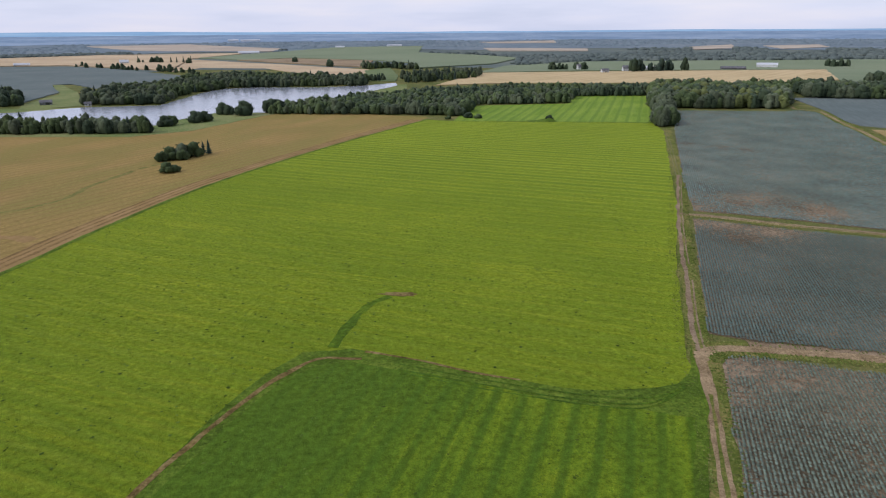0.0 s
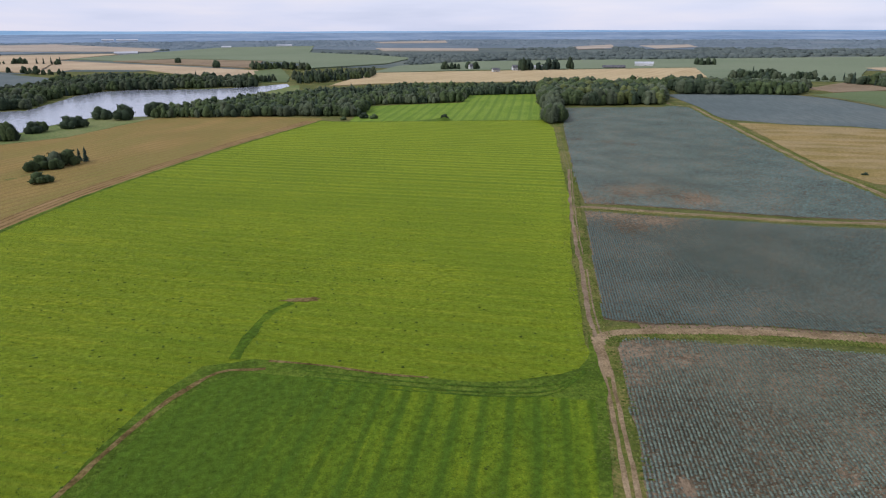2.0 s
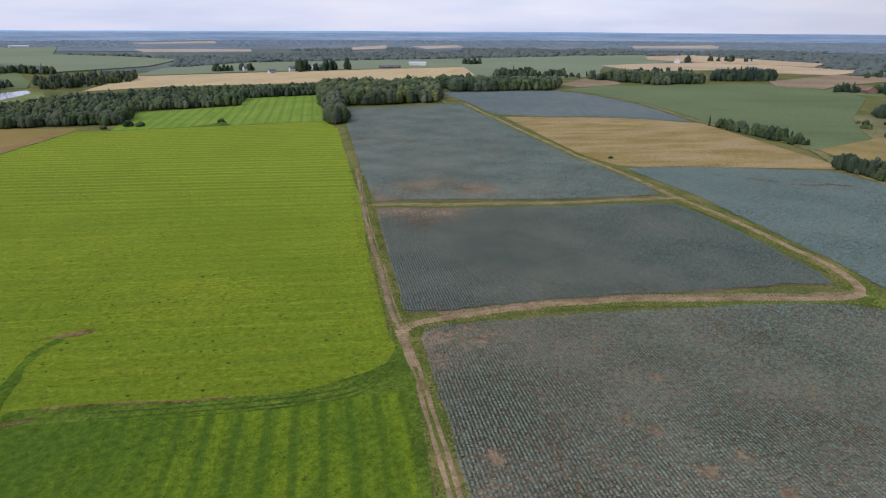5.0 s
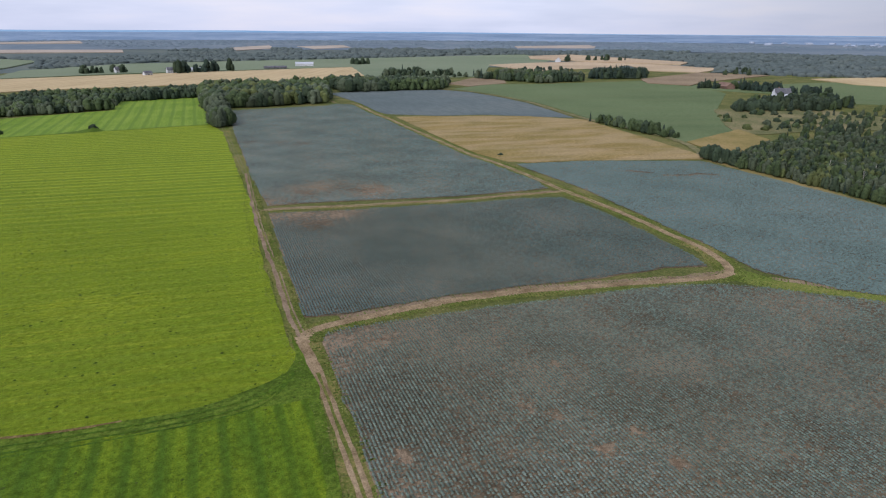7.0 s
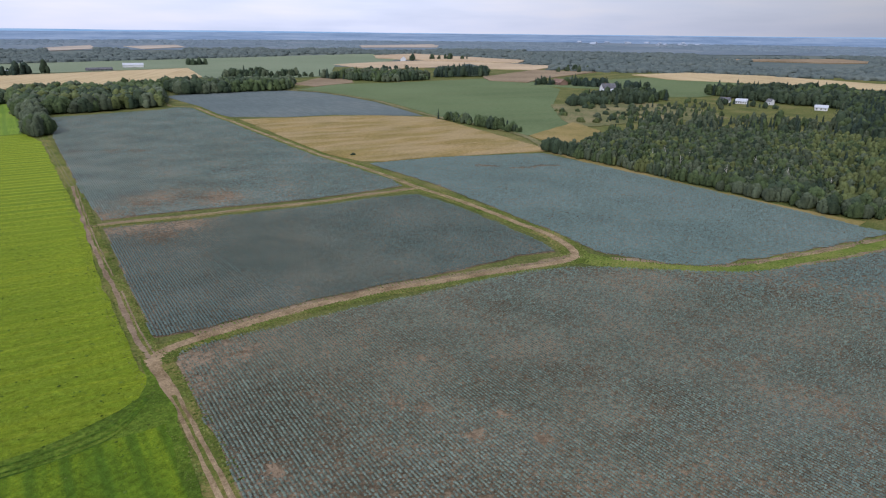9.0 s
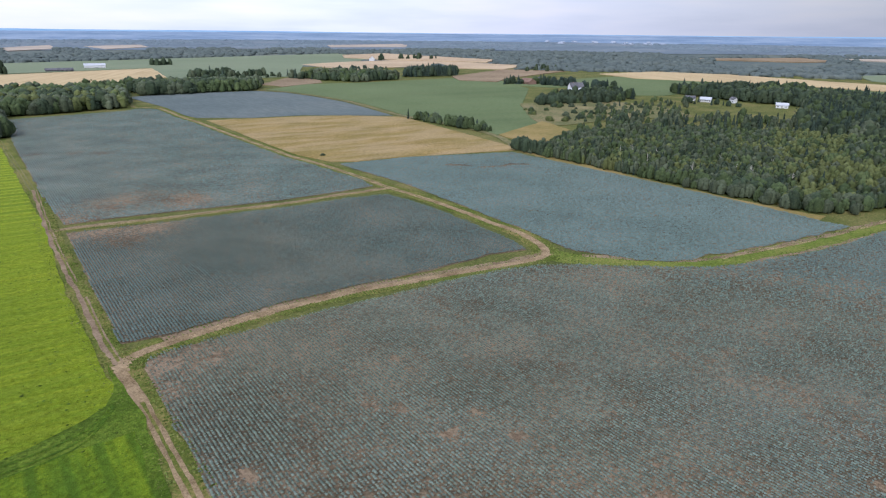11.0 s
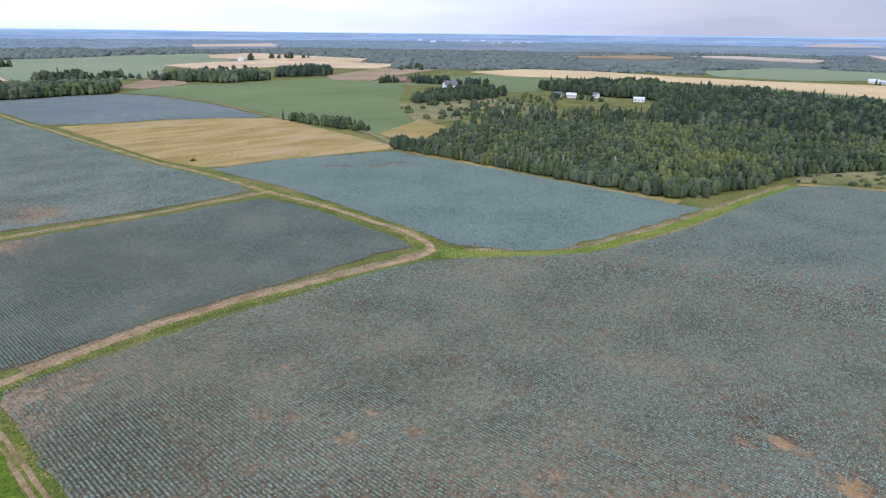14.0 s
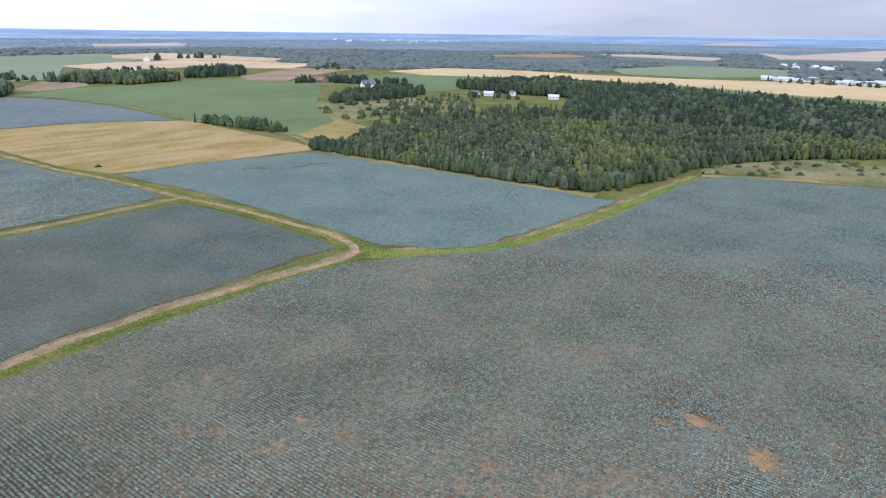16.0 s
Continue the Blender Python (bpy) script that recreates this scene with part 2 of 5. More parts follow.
M_STRAW = material("pale_straw", (0.32, 0.24, 0.15), (0.385, 0.295, 0.185), (0.45, 0.35, 0.225), 0.008, 0.2, 0.3)
# Straw for the farthest grain, its tones greyed to paint in haze.
M_STRAWHAZE = material("hazy_straw", (0.29, 0.25, 0.20), (0.335, 0.285, 0.225), (0.375, 0.32, 0.25), 0.006, 0.1, 0.2)
M_STRAW2 = material("mown_straw", (0.31, 0.235, 0.12), (0.37, 0.285, 0.15), (0.43, 0.335, 0.185), 0.01, 0.3, 0.3,
                    stripe=((48.0, 7.0, (0.45, 0.35, 0.20), 0.8, 30),))
M_SOY = material("bean_field", (0.080, 0.112, 0.048), (0.102, 0.138, 0.060), (0.124, 0.157, 0.073), 0.006, 0.3, 0.6, stripe=((-30.0, 25.0, (0.12, 0.145, 0.065), 0.4, 6),))
# Far copy of the bean field, greyed: haze is put into its colour.
M_SOYHAZE = material("hazed_bean_field", (0.132, 0.166, 0.098), (0.150, 0.186, 0.112), (0.170, 0.202, 0.124), 0.004, 0.2, 0.4, stripe=((-30.0, 30.0, (0.165, 0.188, 0.118), 0.4, 6),))
M_FALLOW = material("brown_fallow", (0.16, 0.12, 0.07), (0.22, 0.165, 0.105), (0.26, 0.20, 0.12), 0.012, 0.3, 0.5)
M_SCRUB = material("scrub_grass", (0.088, 0.098, 0.038), (0.140, 0.135, 0.060), (0.21, 0.175, 0.090), 0.03, 0.6, 0.7, grain=0.25)
M_ORANGE = material("orange_dry_grass", (0.15, 0.13, 0.045), (0.21, 0.165, 0.058), (0.26, 0.195, 0.08), 0.03, 0.6, 0.6)
M_MEADOW = material("mown_meadow", (0.105, 0.135, 0.05), (0.140, 0.165, 0.06), (0.19, 0.20, 0.085), 0.02, 0.5, 0.4)
M_MEADOW2 = material("bank_meadow", (0.09, 0.13, 0.04), (0.14, 0.17, 0.06), (0.21, 0.20, 0.09), 0.02, 0.5, 0.5)
LEAVES = [
    material("leaf_mid", (0.035, 0.052, 0.023), (0.053, 0.076, 0.033), (0.081, 0.106, 0.044), 0.06, 1.1, 0.5, 0.7, scatter=0.22),
    material("leaf_dark", (0.025, 0.039, 0.024), (0.038, 0.055, 0.032), (0.056, 0.074, 0.041), 0.06, 1.1, 0.5, 0.7, scatter=0.2),
    material("leaf_yellowish", (0.058, 0.074, 0.028), (0.084, 0.101, 0.037), (0.113, 0.129, 0.051), 0.06, 1.1, 0.5, 0.7, scatter=0.25),
    material("leaf_greyish", (0.046, 0.060, 0.036), (0.065, 0.082, 0.049), (0.090, 0.108, 0.068), 0.06, 1.1, 0.5, 0.7, scatter=0.2),
    material("needle_dark", (0.020, 0.032, 0.024), (0.028, 0.044, 0.033), (0.044, 0.060, 0.041), 0.06, 1.1, 0.4, 0.7, scatter=0.2),
]
M_BARK = material("bark", (0.07, 0.06, 0.05), (0.13, 0.115, 0.10), (0.22, 0.20, 0.18), 0.5, 4.0, 0.5)
# Far woods and floors: distance haze is mixed into these base colours.
M_HAZEWOODS_MID = material("hazed_wood_green", (0.086, 0.110, 0.104), (0.102, 0.127, 0.119), (0.122, 0.145, 0.130), 0.01, 0.1, 0, 0.9, scatter=0.1)
M_HAZEWOODS_FAR = material("hazed_wood_blue", (0.100, 0.132, 0.150), (0.116, 0.150, 0.170), (0.134, 0.168, 0.186), 0.006, 0.06, 0, 0.9, scatter=0.08)
M_HAZEPLAIN = material("hazed_plain", (0.130, 0.192, 0.265), (0.172, 0.240, 0.322), (0.24, 0.300, 0.365), 0.0022, 0.012, 0, 1.0)
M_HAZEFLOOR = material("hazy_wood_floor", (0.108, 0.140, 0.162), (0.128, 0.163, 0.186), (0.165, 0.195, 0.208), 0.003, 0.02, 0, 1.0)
M_HAZEFLOOR_NEAR = material("hazed_wood_floor", (0.080, 0.102, 0.096), (0.098, 0.121, 0.110), (0.130, 0.146, 0.118), 0.004, 0.03, 0, 1.0)
M_TUFT = material("dark_weed", (0.045, 0.08, 0.012), (0.065, 0.105, 0.015), (0.09, 0.13, 0.02), 0.1, 2.0, 0, 0.8, scatter=0.4)
M_WHITE = material("white_siding", (0.52, 0.53, 0.54), (0.60, 0.61, 0.62), (0.66, 0.67, 0.68), 0.1, 1.0, 0.1, 0.6)
M_ROOF = material("grey_shingle", (0.08, 0.08, 0.09), (0.12, 0.12, 0.13), (0.17, 0.17, 0.18), 0.2, 1.5, 0.4, 0.8)
M_ROOFWHITE = material("white_metal_roof", (0.38, 0.40, 0.43), (0.44, 0.46, 0.49), (0.50, 0.52, 0.55), 0.05, 0.8, 0.1, 0.45)
M_ROOFGREY = material("pale_grey_roof", (0.28, 0.32, 0.38), (0.33, 0.37, 0.43), (0.38, 0.42, 0.47), 0.05, 0.8, 0.1, 0.6)
M_ROOFBROWN = material("brown_roof", (0.14, 0.09, 0.07), (0.20, 0.13, 0.10), (0.25, 0.17, 0.13), 0.2, 1.5, 0.3, 0.8)
M_GLASS = material("dark_window", (0.03, 0.035, 0.04), (0.05, 0.055, 0.06), (0.07, 0.075, 0.08), 0.5, 1.0, 0, 0.15, spec=0.5)
M_WATER = material("lake_water", (0.20, 0.22, 0.25), (0.23, 0.25, 0.28), (0.26, 0.28, 0.31), 0.01, 0.25, 0.25, 0.16, spec=1.0)
# The hills glow by themselves; their blue stands in for haze.
M_HAZEHILLS = bpy.data.materials.new("blue_haze_glow")
M_HAZEHILLS.use_nodes = True
hn, hl = M_HAZEHILLS.node_tree.nodes, M_HAZEHILLS.node_tree.links
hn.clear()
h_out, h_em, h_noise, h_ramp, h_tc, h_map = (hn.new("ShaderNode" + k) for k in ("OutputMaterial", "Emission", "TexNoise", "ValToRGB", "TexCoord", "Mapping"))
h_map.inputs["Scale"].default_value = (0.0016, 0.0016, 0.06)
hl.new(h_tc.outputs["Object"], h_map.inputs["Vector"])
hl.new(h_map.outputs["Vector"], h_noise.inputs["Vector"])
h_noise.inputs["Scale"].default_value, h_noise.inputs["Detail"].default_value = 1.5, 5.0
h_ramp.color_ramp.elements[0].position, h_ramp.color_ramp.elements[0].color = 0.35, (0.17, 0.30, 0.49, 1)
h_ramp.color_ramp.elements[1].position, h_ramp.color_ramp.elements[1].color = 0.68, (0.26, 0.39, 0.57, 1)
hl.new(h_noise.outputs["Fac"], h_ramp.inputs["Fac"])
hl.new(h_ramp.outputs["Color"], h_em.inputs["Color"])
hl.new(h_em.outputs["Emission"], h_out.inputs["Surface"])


# ---- mesh tools ----
def ground_z(r):
    """The plain is level near by, then bent upward so its horizon fits the camera's view."""
    return 45.0 * np.clip((np.asarray(r, float) - 1300) / 3600, 0, 1) ** 1.5


def mesh_of(name, verts, tris, mats, index=None, smooth=False):
    verts, tris = np.asarray(verts, np.float32), np.asarray(tris, np.int32)
    me = bpy.data.meshes.new(name)
    me.vertices.add(len(verts))
    me.vertices.foreach_set("co", verts.ravel())
    me.loops.add(3 * len(tris))
    me.loops.foreach_set("vertex_index", tris.ravel())
    me.polygons.add(len(tris))
    me.polygons.foreach_set("loop_start", np.arange(0, 3 * len(tris), 3, dtype=np.int32))
    for m in mats:
        me.materials.append(m)
    if index is not None:
        me.polygons.foreach_set("material_index", np.asarray(index, np.int32))
    me.polygons.foreach_set("use_smooth", np.full(len(tris), smooth))
    me.update(calc_edges=True)
    return me


def part(name, bm, mat, parent, label=""):
    me = bpy.data.meshes.new(name)
    bm.to_mesh(me)
    bm.free()
    me.materials.append(mat)
    ob = new(name, me)
    ob.parent = parent
    if label:
        ob["label"] = label
    return ob


def outline(poly, step, jitter):
    """The polygon's edge in steps, a little uneven."""
    pts = []
    for (x0, y0), (x1, y1) in zip(poly, poly[1:] + poly[:1]):
        d = math.hypot(x1 - x0, y1 - y0)
        k = max(1, int(d / step))
        for i in range(k):
            x, y = x0 + (x1 - x0) * i / k, y0 + (y1 - y0) * i / k
            j = noise.noise_vector((x * 0.12, y * 0.12, 3.1)) * jitter + noise.noise_vector((x * 0.5, y * 0.5, 9.0)) * jitter * 0.5
            pts.append((x + j.x, y + j.y))
    return pts


def sheet(name, poly, top, mat, label, category, step=4.0, jitter=0.6, kind="structure"):
    """A field or pool with an uneven edge, whose crop stands `top` metres over the ground, with its sides."""
    pts = outline(poly, step, jitter)
    n = len(pts)
    arr = np.array(pts)
    base = ground_z(np.hypot(arr[:, 0], arr[:, 1]))
    v = np.concatenate([np.c_[arr, base + top], np.c_[arr, base - 0.3]])
    tris = [tuple(t) for t in tessellate_polygon([[Vector((x, y, 0)) for x, y in pts]])]
    area = sum((pts[b][0] - pts[a][0]) * (pts[c][1] - pts[a][1]) - (pts[c][0] - pts[a][0]) * (pts[b][1] - pts[a][1]) for a, b, c in tris)
    if area < 0:
        tris = [(a, c, b) for a, b, c in tris]
    for i in range(n):
        j = (i + 1) % n
        tris += [(i, i + n, j), (j, i + n, j + n)]
    return tagged(new(name, mesh_of(name, v, tris, [mat])), label, category, kind=kind)


def smooth_line(points, step=2.5):
    pts = [Vector((*p, 0)) for p in points]
    pts = [2 * pts[0] - pts[1], *pts, 2 * pts[-1] - pts[-2]]
    out = []
    for a, b, c, d in zip(pts, pts[1:], pts[2:], pts[3:]):
        k = max(1, int((c - b).length / step))
        for i in range(k):
            t = i / k
            out.append(0.5 * (2 * b + (c - a) * t + (2 * a - 5 * b + 4 * c - d) * t * t + (3 * b - a - 3 * c + d) * t ** 3))
    return out + [pts[-2]]


def ribbon(name, points, width, top, mat, label, category, shift=0.0, uneven=0.25, seed=0.0, step=2.5, gaps=0.0):
    """A strip along a line, of uneven width, slightly domed; gaps: how much of it is worn away."""
    line = smooth_line(points, step)
    v, tris = [], []
    for i, p in enumerate(line):
        d = (line[min(i + 1, len(line) - 1)] - line[max(i - 1, 0)]).normalized()
        side = Vector((d.y, -d.x, 0))
        wl_, wr_ = (width / 2 * (1 + uneven * noise.noise((p.x * 0.13, p.y * 0.13, seed + k)) + uneven * 0.6 * noise.noise((p.x * 0.6, p.y * 0.6, seed + k))) for k in (0, 7))
        mid = p + side * (shift + 0.25 * noise.noise((p.x * 0.08, p.y * 0.08, seed + 3)))
        for off, z in ((-wl_, top - 0.02), (0.0, top + 0.02), (wr_, top - 0.02)):
            q = mid + side * off
            v.append((q.x, q.y, z))
        if i and noise.noise((p.x * 0.09, p.y * 0.09, seed + 20)) > gaps * 2 - 1:
            a = 3 * i
            for k in (0, 1):
                tris += [(a + k - 3, a + k - 2, a + k), (a + k - 2, a + k + 1, a + k)]
    return tagged(new(name, mesh_of(name, v, tris, [mat], smooth=True)), label, category, kind="structure")


def inside(poly, x, y):
    hit = np.zeros(np.shape(x), bool)
    for (x0, y0), (x1, y1) in zip(poly, poly[1:] + poly[:1]):
        if y0 != y1:
            hit ^= ((y0 > y) != (y1 > y)) & (x < (x1 - x0) * (y - y0) / (y1 - y0) + x0)
    return hit


# ---- ground, distance ----
rings = np.r_[0, np.arange(20, 200, 20), np.arange(200, 1300, 50), np.arange(1300, 4951, 50)]
az = np.radians(np.arange(0, 360, 2.5))
gv = np.concatenate([np.c_[r * np.cos(az), r * np.sin(az), np.full(len(az), ground_z(r))] for r in rings[1:]] + [[[0, 0, 0]]])
gt, na = [], len(az)
for k in range(len(rings) - 2):
    for i in range(na):
        a, b = k * na + i, k * na + (i + 1) % na
        gt += [(a, a + na, b), (b, a + na, b + na)]
gt += [(len(gv) - 1, i, (i + 1) % na) for i in range(na)]
tagged(new("ground", mesh_of("ground", gv, gt, [M_GROUND], smooth=True)), "rough grassland plain reaching the horizon", "ground", kind="structure")


def ring_sheet(name, r0, r1, lift, mat, label):
    n = 360
    rr = np.arange(r0, r1 + 1, 100)
    v, t = [], []
    for k, r in enumerate(rr):
        for i in range(n):
            a = 2 * math.pi * i / n
            q = r + (90 * noise.noise((math.cos(a) * 9, math.sin(a) * 9, 1.7)) if k == 0 else 0)
            v.append((q * math.cos(a), q * math.sin(a), float(ground_z(q)) + lift))
    for k in range(len(rr) - 1):
        for i in range(n):
            a, b = k * n + i, k * n + (i + 1) % n
            t += [(a, a + n, b), (b, a + n, b + n)]
    return tagged(new(name, mesh_of(name, v, t, [mat], smooth=True)), label, "backdrop", kind="structure")


# Rings turn from grey-green to blue outwards: painted haze, by distance.
ring_sheet("far_plain", 1320, 3520, 0.5, M_HAZEFLOOR_NEAR, "wooded plain with small meadows tinted for distance haze")
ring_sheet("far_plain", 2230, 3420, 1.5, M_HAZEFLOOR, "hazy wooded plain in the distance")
ring_sheet("backdrop", 3250, 4850, 2.0, M_HAZEPLAIN, "distant wooded plain tinted blue for haze")
hv, ht = [], []  # the hills sink towards the right-hand plain, heights set to fit the camera's horizon
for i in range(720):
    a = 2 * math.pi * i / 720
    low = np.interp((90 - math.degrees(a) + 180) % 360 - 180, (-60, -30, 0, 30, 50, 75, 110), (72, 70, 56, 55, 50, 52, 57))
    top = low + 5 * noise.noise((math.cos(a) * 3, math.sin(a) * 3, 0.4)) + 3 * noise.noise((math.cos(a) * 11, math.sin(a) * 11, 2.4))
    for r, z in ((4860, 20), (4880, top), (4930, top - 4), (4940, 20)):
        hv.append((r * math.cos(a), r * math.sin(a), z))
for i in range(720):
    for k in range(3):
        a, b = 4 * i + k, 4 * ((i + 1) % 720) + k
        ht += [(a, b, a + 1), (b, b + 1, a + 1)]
tagged(new("backdrop", mesh_of("backdrop", hv, ht, [M_HAZEHILLS], smooth=True)), "hills along the horizon glowing blue for haze", "backdrop", kind="structure")

# ---- far fields ----
FAR_POLYS = []


def far_field(poly, mat, label):
    r = sum(math.hypot(*p) for p in poly) / len(poly)
    if label == "lake bank":
        return sheet("lake_bank", poly, 0.25, mat, "green grassy bank round the lake", "bank", 8.0, 1.5)
    FAR_POLYS.append(poly)
    return sheet("crop_field", poly, (0.36 if r < 1000 else 0.9 if r < 1500 else 2.5) + 0.012 * len(FAR_POLYS), mat, label, "field", max(6.0, r / 60), max(1.0, r / 400))


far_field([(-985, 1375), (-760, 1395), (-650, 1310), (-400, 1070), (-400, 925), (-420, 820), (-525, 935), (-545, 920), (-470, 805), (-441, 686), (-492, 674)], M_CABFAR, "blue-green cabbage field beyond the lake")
far_field([(-545, 920), (-540, 935), (-445, 800), (-359, 654), (-405, 620), (-431, 670), (-455, 780)], M_MEADOW, "bright mown grass plot at the lake shore")
far_field([(-1210, 1695), (-980, 1920), (-585, 2030), (-640, 1685), (-505, 1230), (-680, 1350), (-800, 1420), (-1010, 1410)], M_STRAW, "pale ripe grain field beyond the lake")
far_field([(-640, 1685), (-345, 1435), (-135, 1230), (-125, 1025), (-205, 1075), (-345, 1295), (-480, 1330), (-495, 1210)], M_STRAW, "pale stubble field above the lakeside wood")
far_field([(-635, 1740), (-565, 1955), (-380, 2495), (-70, 2550), (-70, 1995), (105, 1790), (190, 1625), (105, 1375), (-45, 1255), (-75, 1465), (-165, 1575), (-380, 1710), (-480, 1615)], M_SOYHAZE, "green bean field on a far slope, paled for haze")
far_field([(-495, 1615), (-375, 1680), (-160, 1550), (-145, 1290), (-355, 1480)], M_FALLOW, "brown fallow strip on a far slope")
far_field([(-140, 1200), (-100, 1285), (-70, 1055), (-65, 940), (-105, 945)], M_SOY, "small green field by the far shore")
far_field([(-9, 866), (65, 1110), (235, 1120), (670, 1125), (570, 915), (450, 860), (285, 875), (91, 894)], M_STRAW2, "golden mown grain field with straight swaths")
far_field([(60, 1120), (125, 1320), (315, 1455), (525, 1455), (900, 1425), (1370, 1380), (1285, 1175), (1120, 1055), (940, 1045), (695, 785), (515, 840), (655, 1130), (245, 1150)], M_SOYHAZE, "green bean field behind the grain, paled for haze")
far_field([(930, 1045), (1045, 1065), (1310, 995), (1075, 815), (925, 870), (910, 940)], M_STRAW, "pale grain field on a low rise")
far_field([(1290, 1280), (1455, 1275), (1420, 1080), (1380, 845), (1275, 810), (1220, 965), (1190, 1170)], M_STRAW, "pale grain strip by a farm")
far_field([(930, 1045), (1115, 1025), (1260, 960), (1240, 690), (1085, 650), (1050, 735), (1180, 870), (1025, 870), (870, 840)], M_STRAW, "ripe grain field behind a dark copse")
far_field([(860, 610), (1085, 650), (1120, 540), (880, 520), (810, 495), (800, 555)], M_FALLOW, "brown rough pasture beside a farm")
far_field([(560, 710), (715, 805), (725, 775), (635, 670), (555, 658)], M_FALLOW, "brown rough pasture behind the cabbages")
far_field([(770, 500), (855, 405), (890, 455), (1050, 410), (1080, 320), (1050, 235), (866, 224), (765, 240), (743, 269), (812, 334), (779, 400)], M_SOY, "green bean field behind the white house")
far_field([(1090, 460), (1225, 410), (1235, 275), (1160, 110), (1130, -10), (1130, -190), (1080, -300), (1050, -320), (850, -261), (854, -240), (886, -153), (1010, 0), (1040, 140), (1020, 370)], M_STRAW2, "long pale grain strip above the woods")
far_field([(1025, 140), (1000, 0), (877, -152), (846, -238), (836, -257), (682, -212), (744, -130), (856, -55), (965, 65)], M_SOY, "dark green field edge above the woods")
far_field([(1355, 95), (1580, -35), (1495, -250), (1285, -215), (1180, -75), (1220, 65)], M_SOYHAZE, "green meadow far behind, paled for haze")
far_field([(578, 326), (671, 276), (646, 203), (590, 157), (520, 204), (466, 221), (448, 232), (495, 269)], M_SCRUB, "rough tan and green scrub meadow")
far_field([(391, 236), (474, 245), (445, 207), (388, 193), (373, 206)], M_ORANGE, "orange dry grass corner by the woods")
far_field([(358, -25), (379, -30), (420, -85), (413, -134), (350, -116), (355, -108), (364, -46)], M_SCRUB, "tan scrub grass strip by the woods")
far_field([(639, -158), (683, -195), (659, -206), (579, -182), (576, -151)], M_FALLOW, "brown clearing in the woods")
far_field([(-1405, 2640), (-1090, 2870), (-565, 2370), (-545, 2145), (-1000, 2225)], M_STRAWHAZE, "distant grain field paled for haze")
far_field([(140, 2295), (475, 2170), (440, 2005), (155, 2070)], M_STRAWHAZE, "distant grain field paled for haze")
far_field([(170, 2945), (515, 3075), (480, 2785), (210, 2795)], M_STRAWHAZE, "distant grain field paled for haze")
far_field([(825, 2225), (1030, 2375), (915, 2085), (755, 2000)], M_STRAWHAZE, "distant grain field paled for haze")
far_field([(1075, 2235), (1280, 2270), (1200, 2070), (1020, 1990)], M_STRAWHAZE, "distant grain field paled for haze")
far_field([(1815, 1875), (2160, 1795), (1975, 1620), (1685, 1730)], M_STRAWHAZE, "distant grain field paled for haze")
far_field([(1765, 1825), (2100, 1715), (1920, 1570), (1720, 1720)], M_STRAWHAZE, "distant grain field paled for haze")
far_field([(2455, -300), (2280, -375), (2935, -805), (2025, -560), (2030, -305)], M_STRAWHAZE, "distant grain field paled for haze")
far_field([(3455, -165), (3820, -375), (3375, -500), (3235, -205)], M_STRAWHAZE, "distant grain field paled for haze")
far_field([(2055, 210), (2140, 55), (2000, -175), (1845, -120)], M_STRAWHAZE, "distant grain field paled for haze")
far_field([(1765, 555), (2055, 285), (1910, 185), (1805, 250)], M_FALLOW, "distant brown field")
far_field([(-456, 623), (-351, 639), (-254, 647), (-271, 823), (-47, 889), (-41, 766), (-154, 566), (-186, 479), (-220, 451), (-340, 457)], M_MEADOW2, "lake bank")

# ---- the near fields ----
BIG_FIELD = [(-180, -110), (-160, 60), (-135.5, 182.5), (-127, 235.5), (-108, 313), (-67, 416), (-13, 530), (8, 520), (163, 501), (158, 458),
             (99, 262.5), (72.5, 186), (58, 139), (54.5, 127), (52, 112), (36, 72), (13, 0), (-20, -110)]
sheet("crop_field", BIG_FIELD, 0.22, M_GREEN, "bright green cover crop with yellowish swaths", "field", 3.0, 0.7)
sheet("crop_field", [(9, 521), (29, 627), (124, 640), (147, 717), (227, 711), (163, 502)], 0.24, M_GREEN2, "pale green striped crop at the wood's edge", "field", 5.0, 1.0)
HEADLAND = [(57.5, 133), (54.5, 125), (52, 119.8), (48.5, 116.2), (44, 114.3), (35, 113.6), (24.5, 114.5), (4, 122.5), (-9, 128), (-21.5, 132.5), (-32, 131), (-38.5, 121.5), (-44.5, 105), (-49, 87.5),
            (-75, 0), (-110, -105), (-18, -111), (14.5, 0), (37.5, 72), (51.5, 108), (54, 119)]
sheet("headland", HEADLAND, 0.26, M_HEADLAND, "dark trodden grass headland round the crop", "field", 2.0, 0.5)
sheet("crop_field", [(47.5, 103.5), (38, 106.5), (24, 109), (5, 117.5), (-8, 122), (-21, 125.5), (-28, 124.5), (-34.5, 117), (-40.5, 102.5), (-45.5, 86.5), (-70, 0), (-105, -100),
                     (-22, -105), (12, 0), (35, 72)], 0.30, M_GREEN3, "low green crop with dark wheel rows", "field", 1.2, 0.7)
DRY_FIELD = [(-180, -110), (-160, 60), (-135.5, 182.5), (-127, 235.5), (-108, 313), (-67, 416), (-13, 538), (-13, 548), (-114, 587), (-176, 571), (-197, 546),
             (-202, 477), (-221, 462), (-318, 461), (-460, 445), (-460, -110)]
sheet("crop_field", DRY_FIELD, 0.12, M_TAN, "dry tan stubble with greenish patches", "field", 4.0, 0.6)
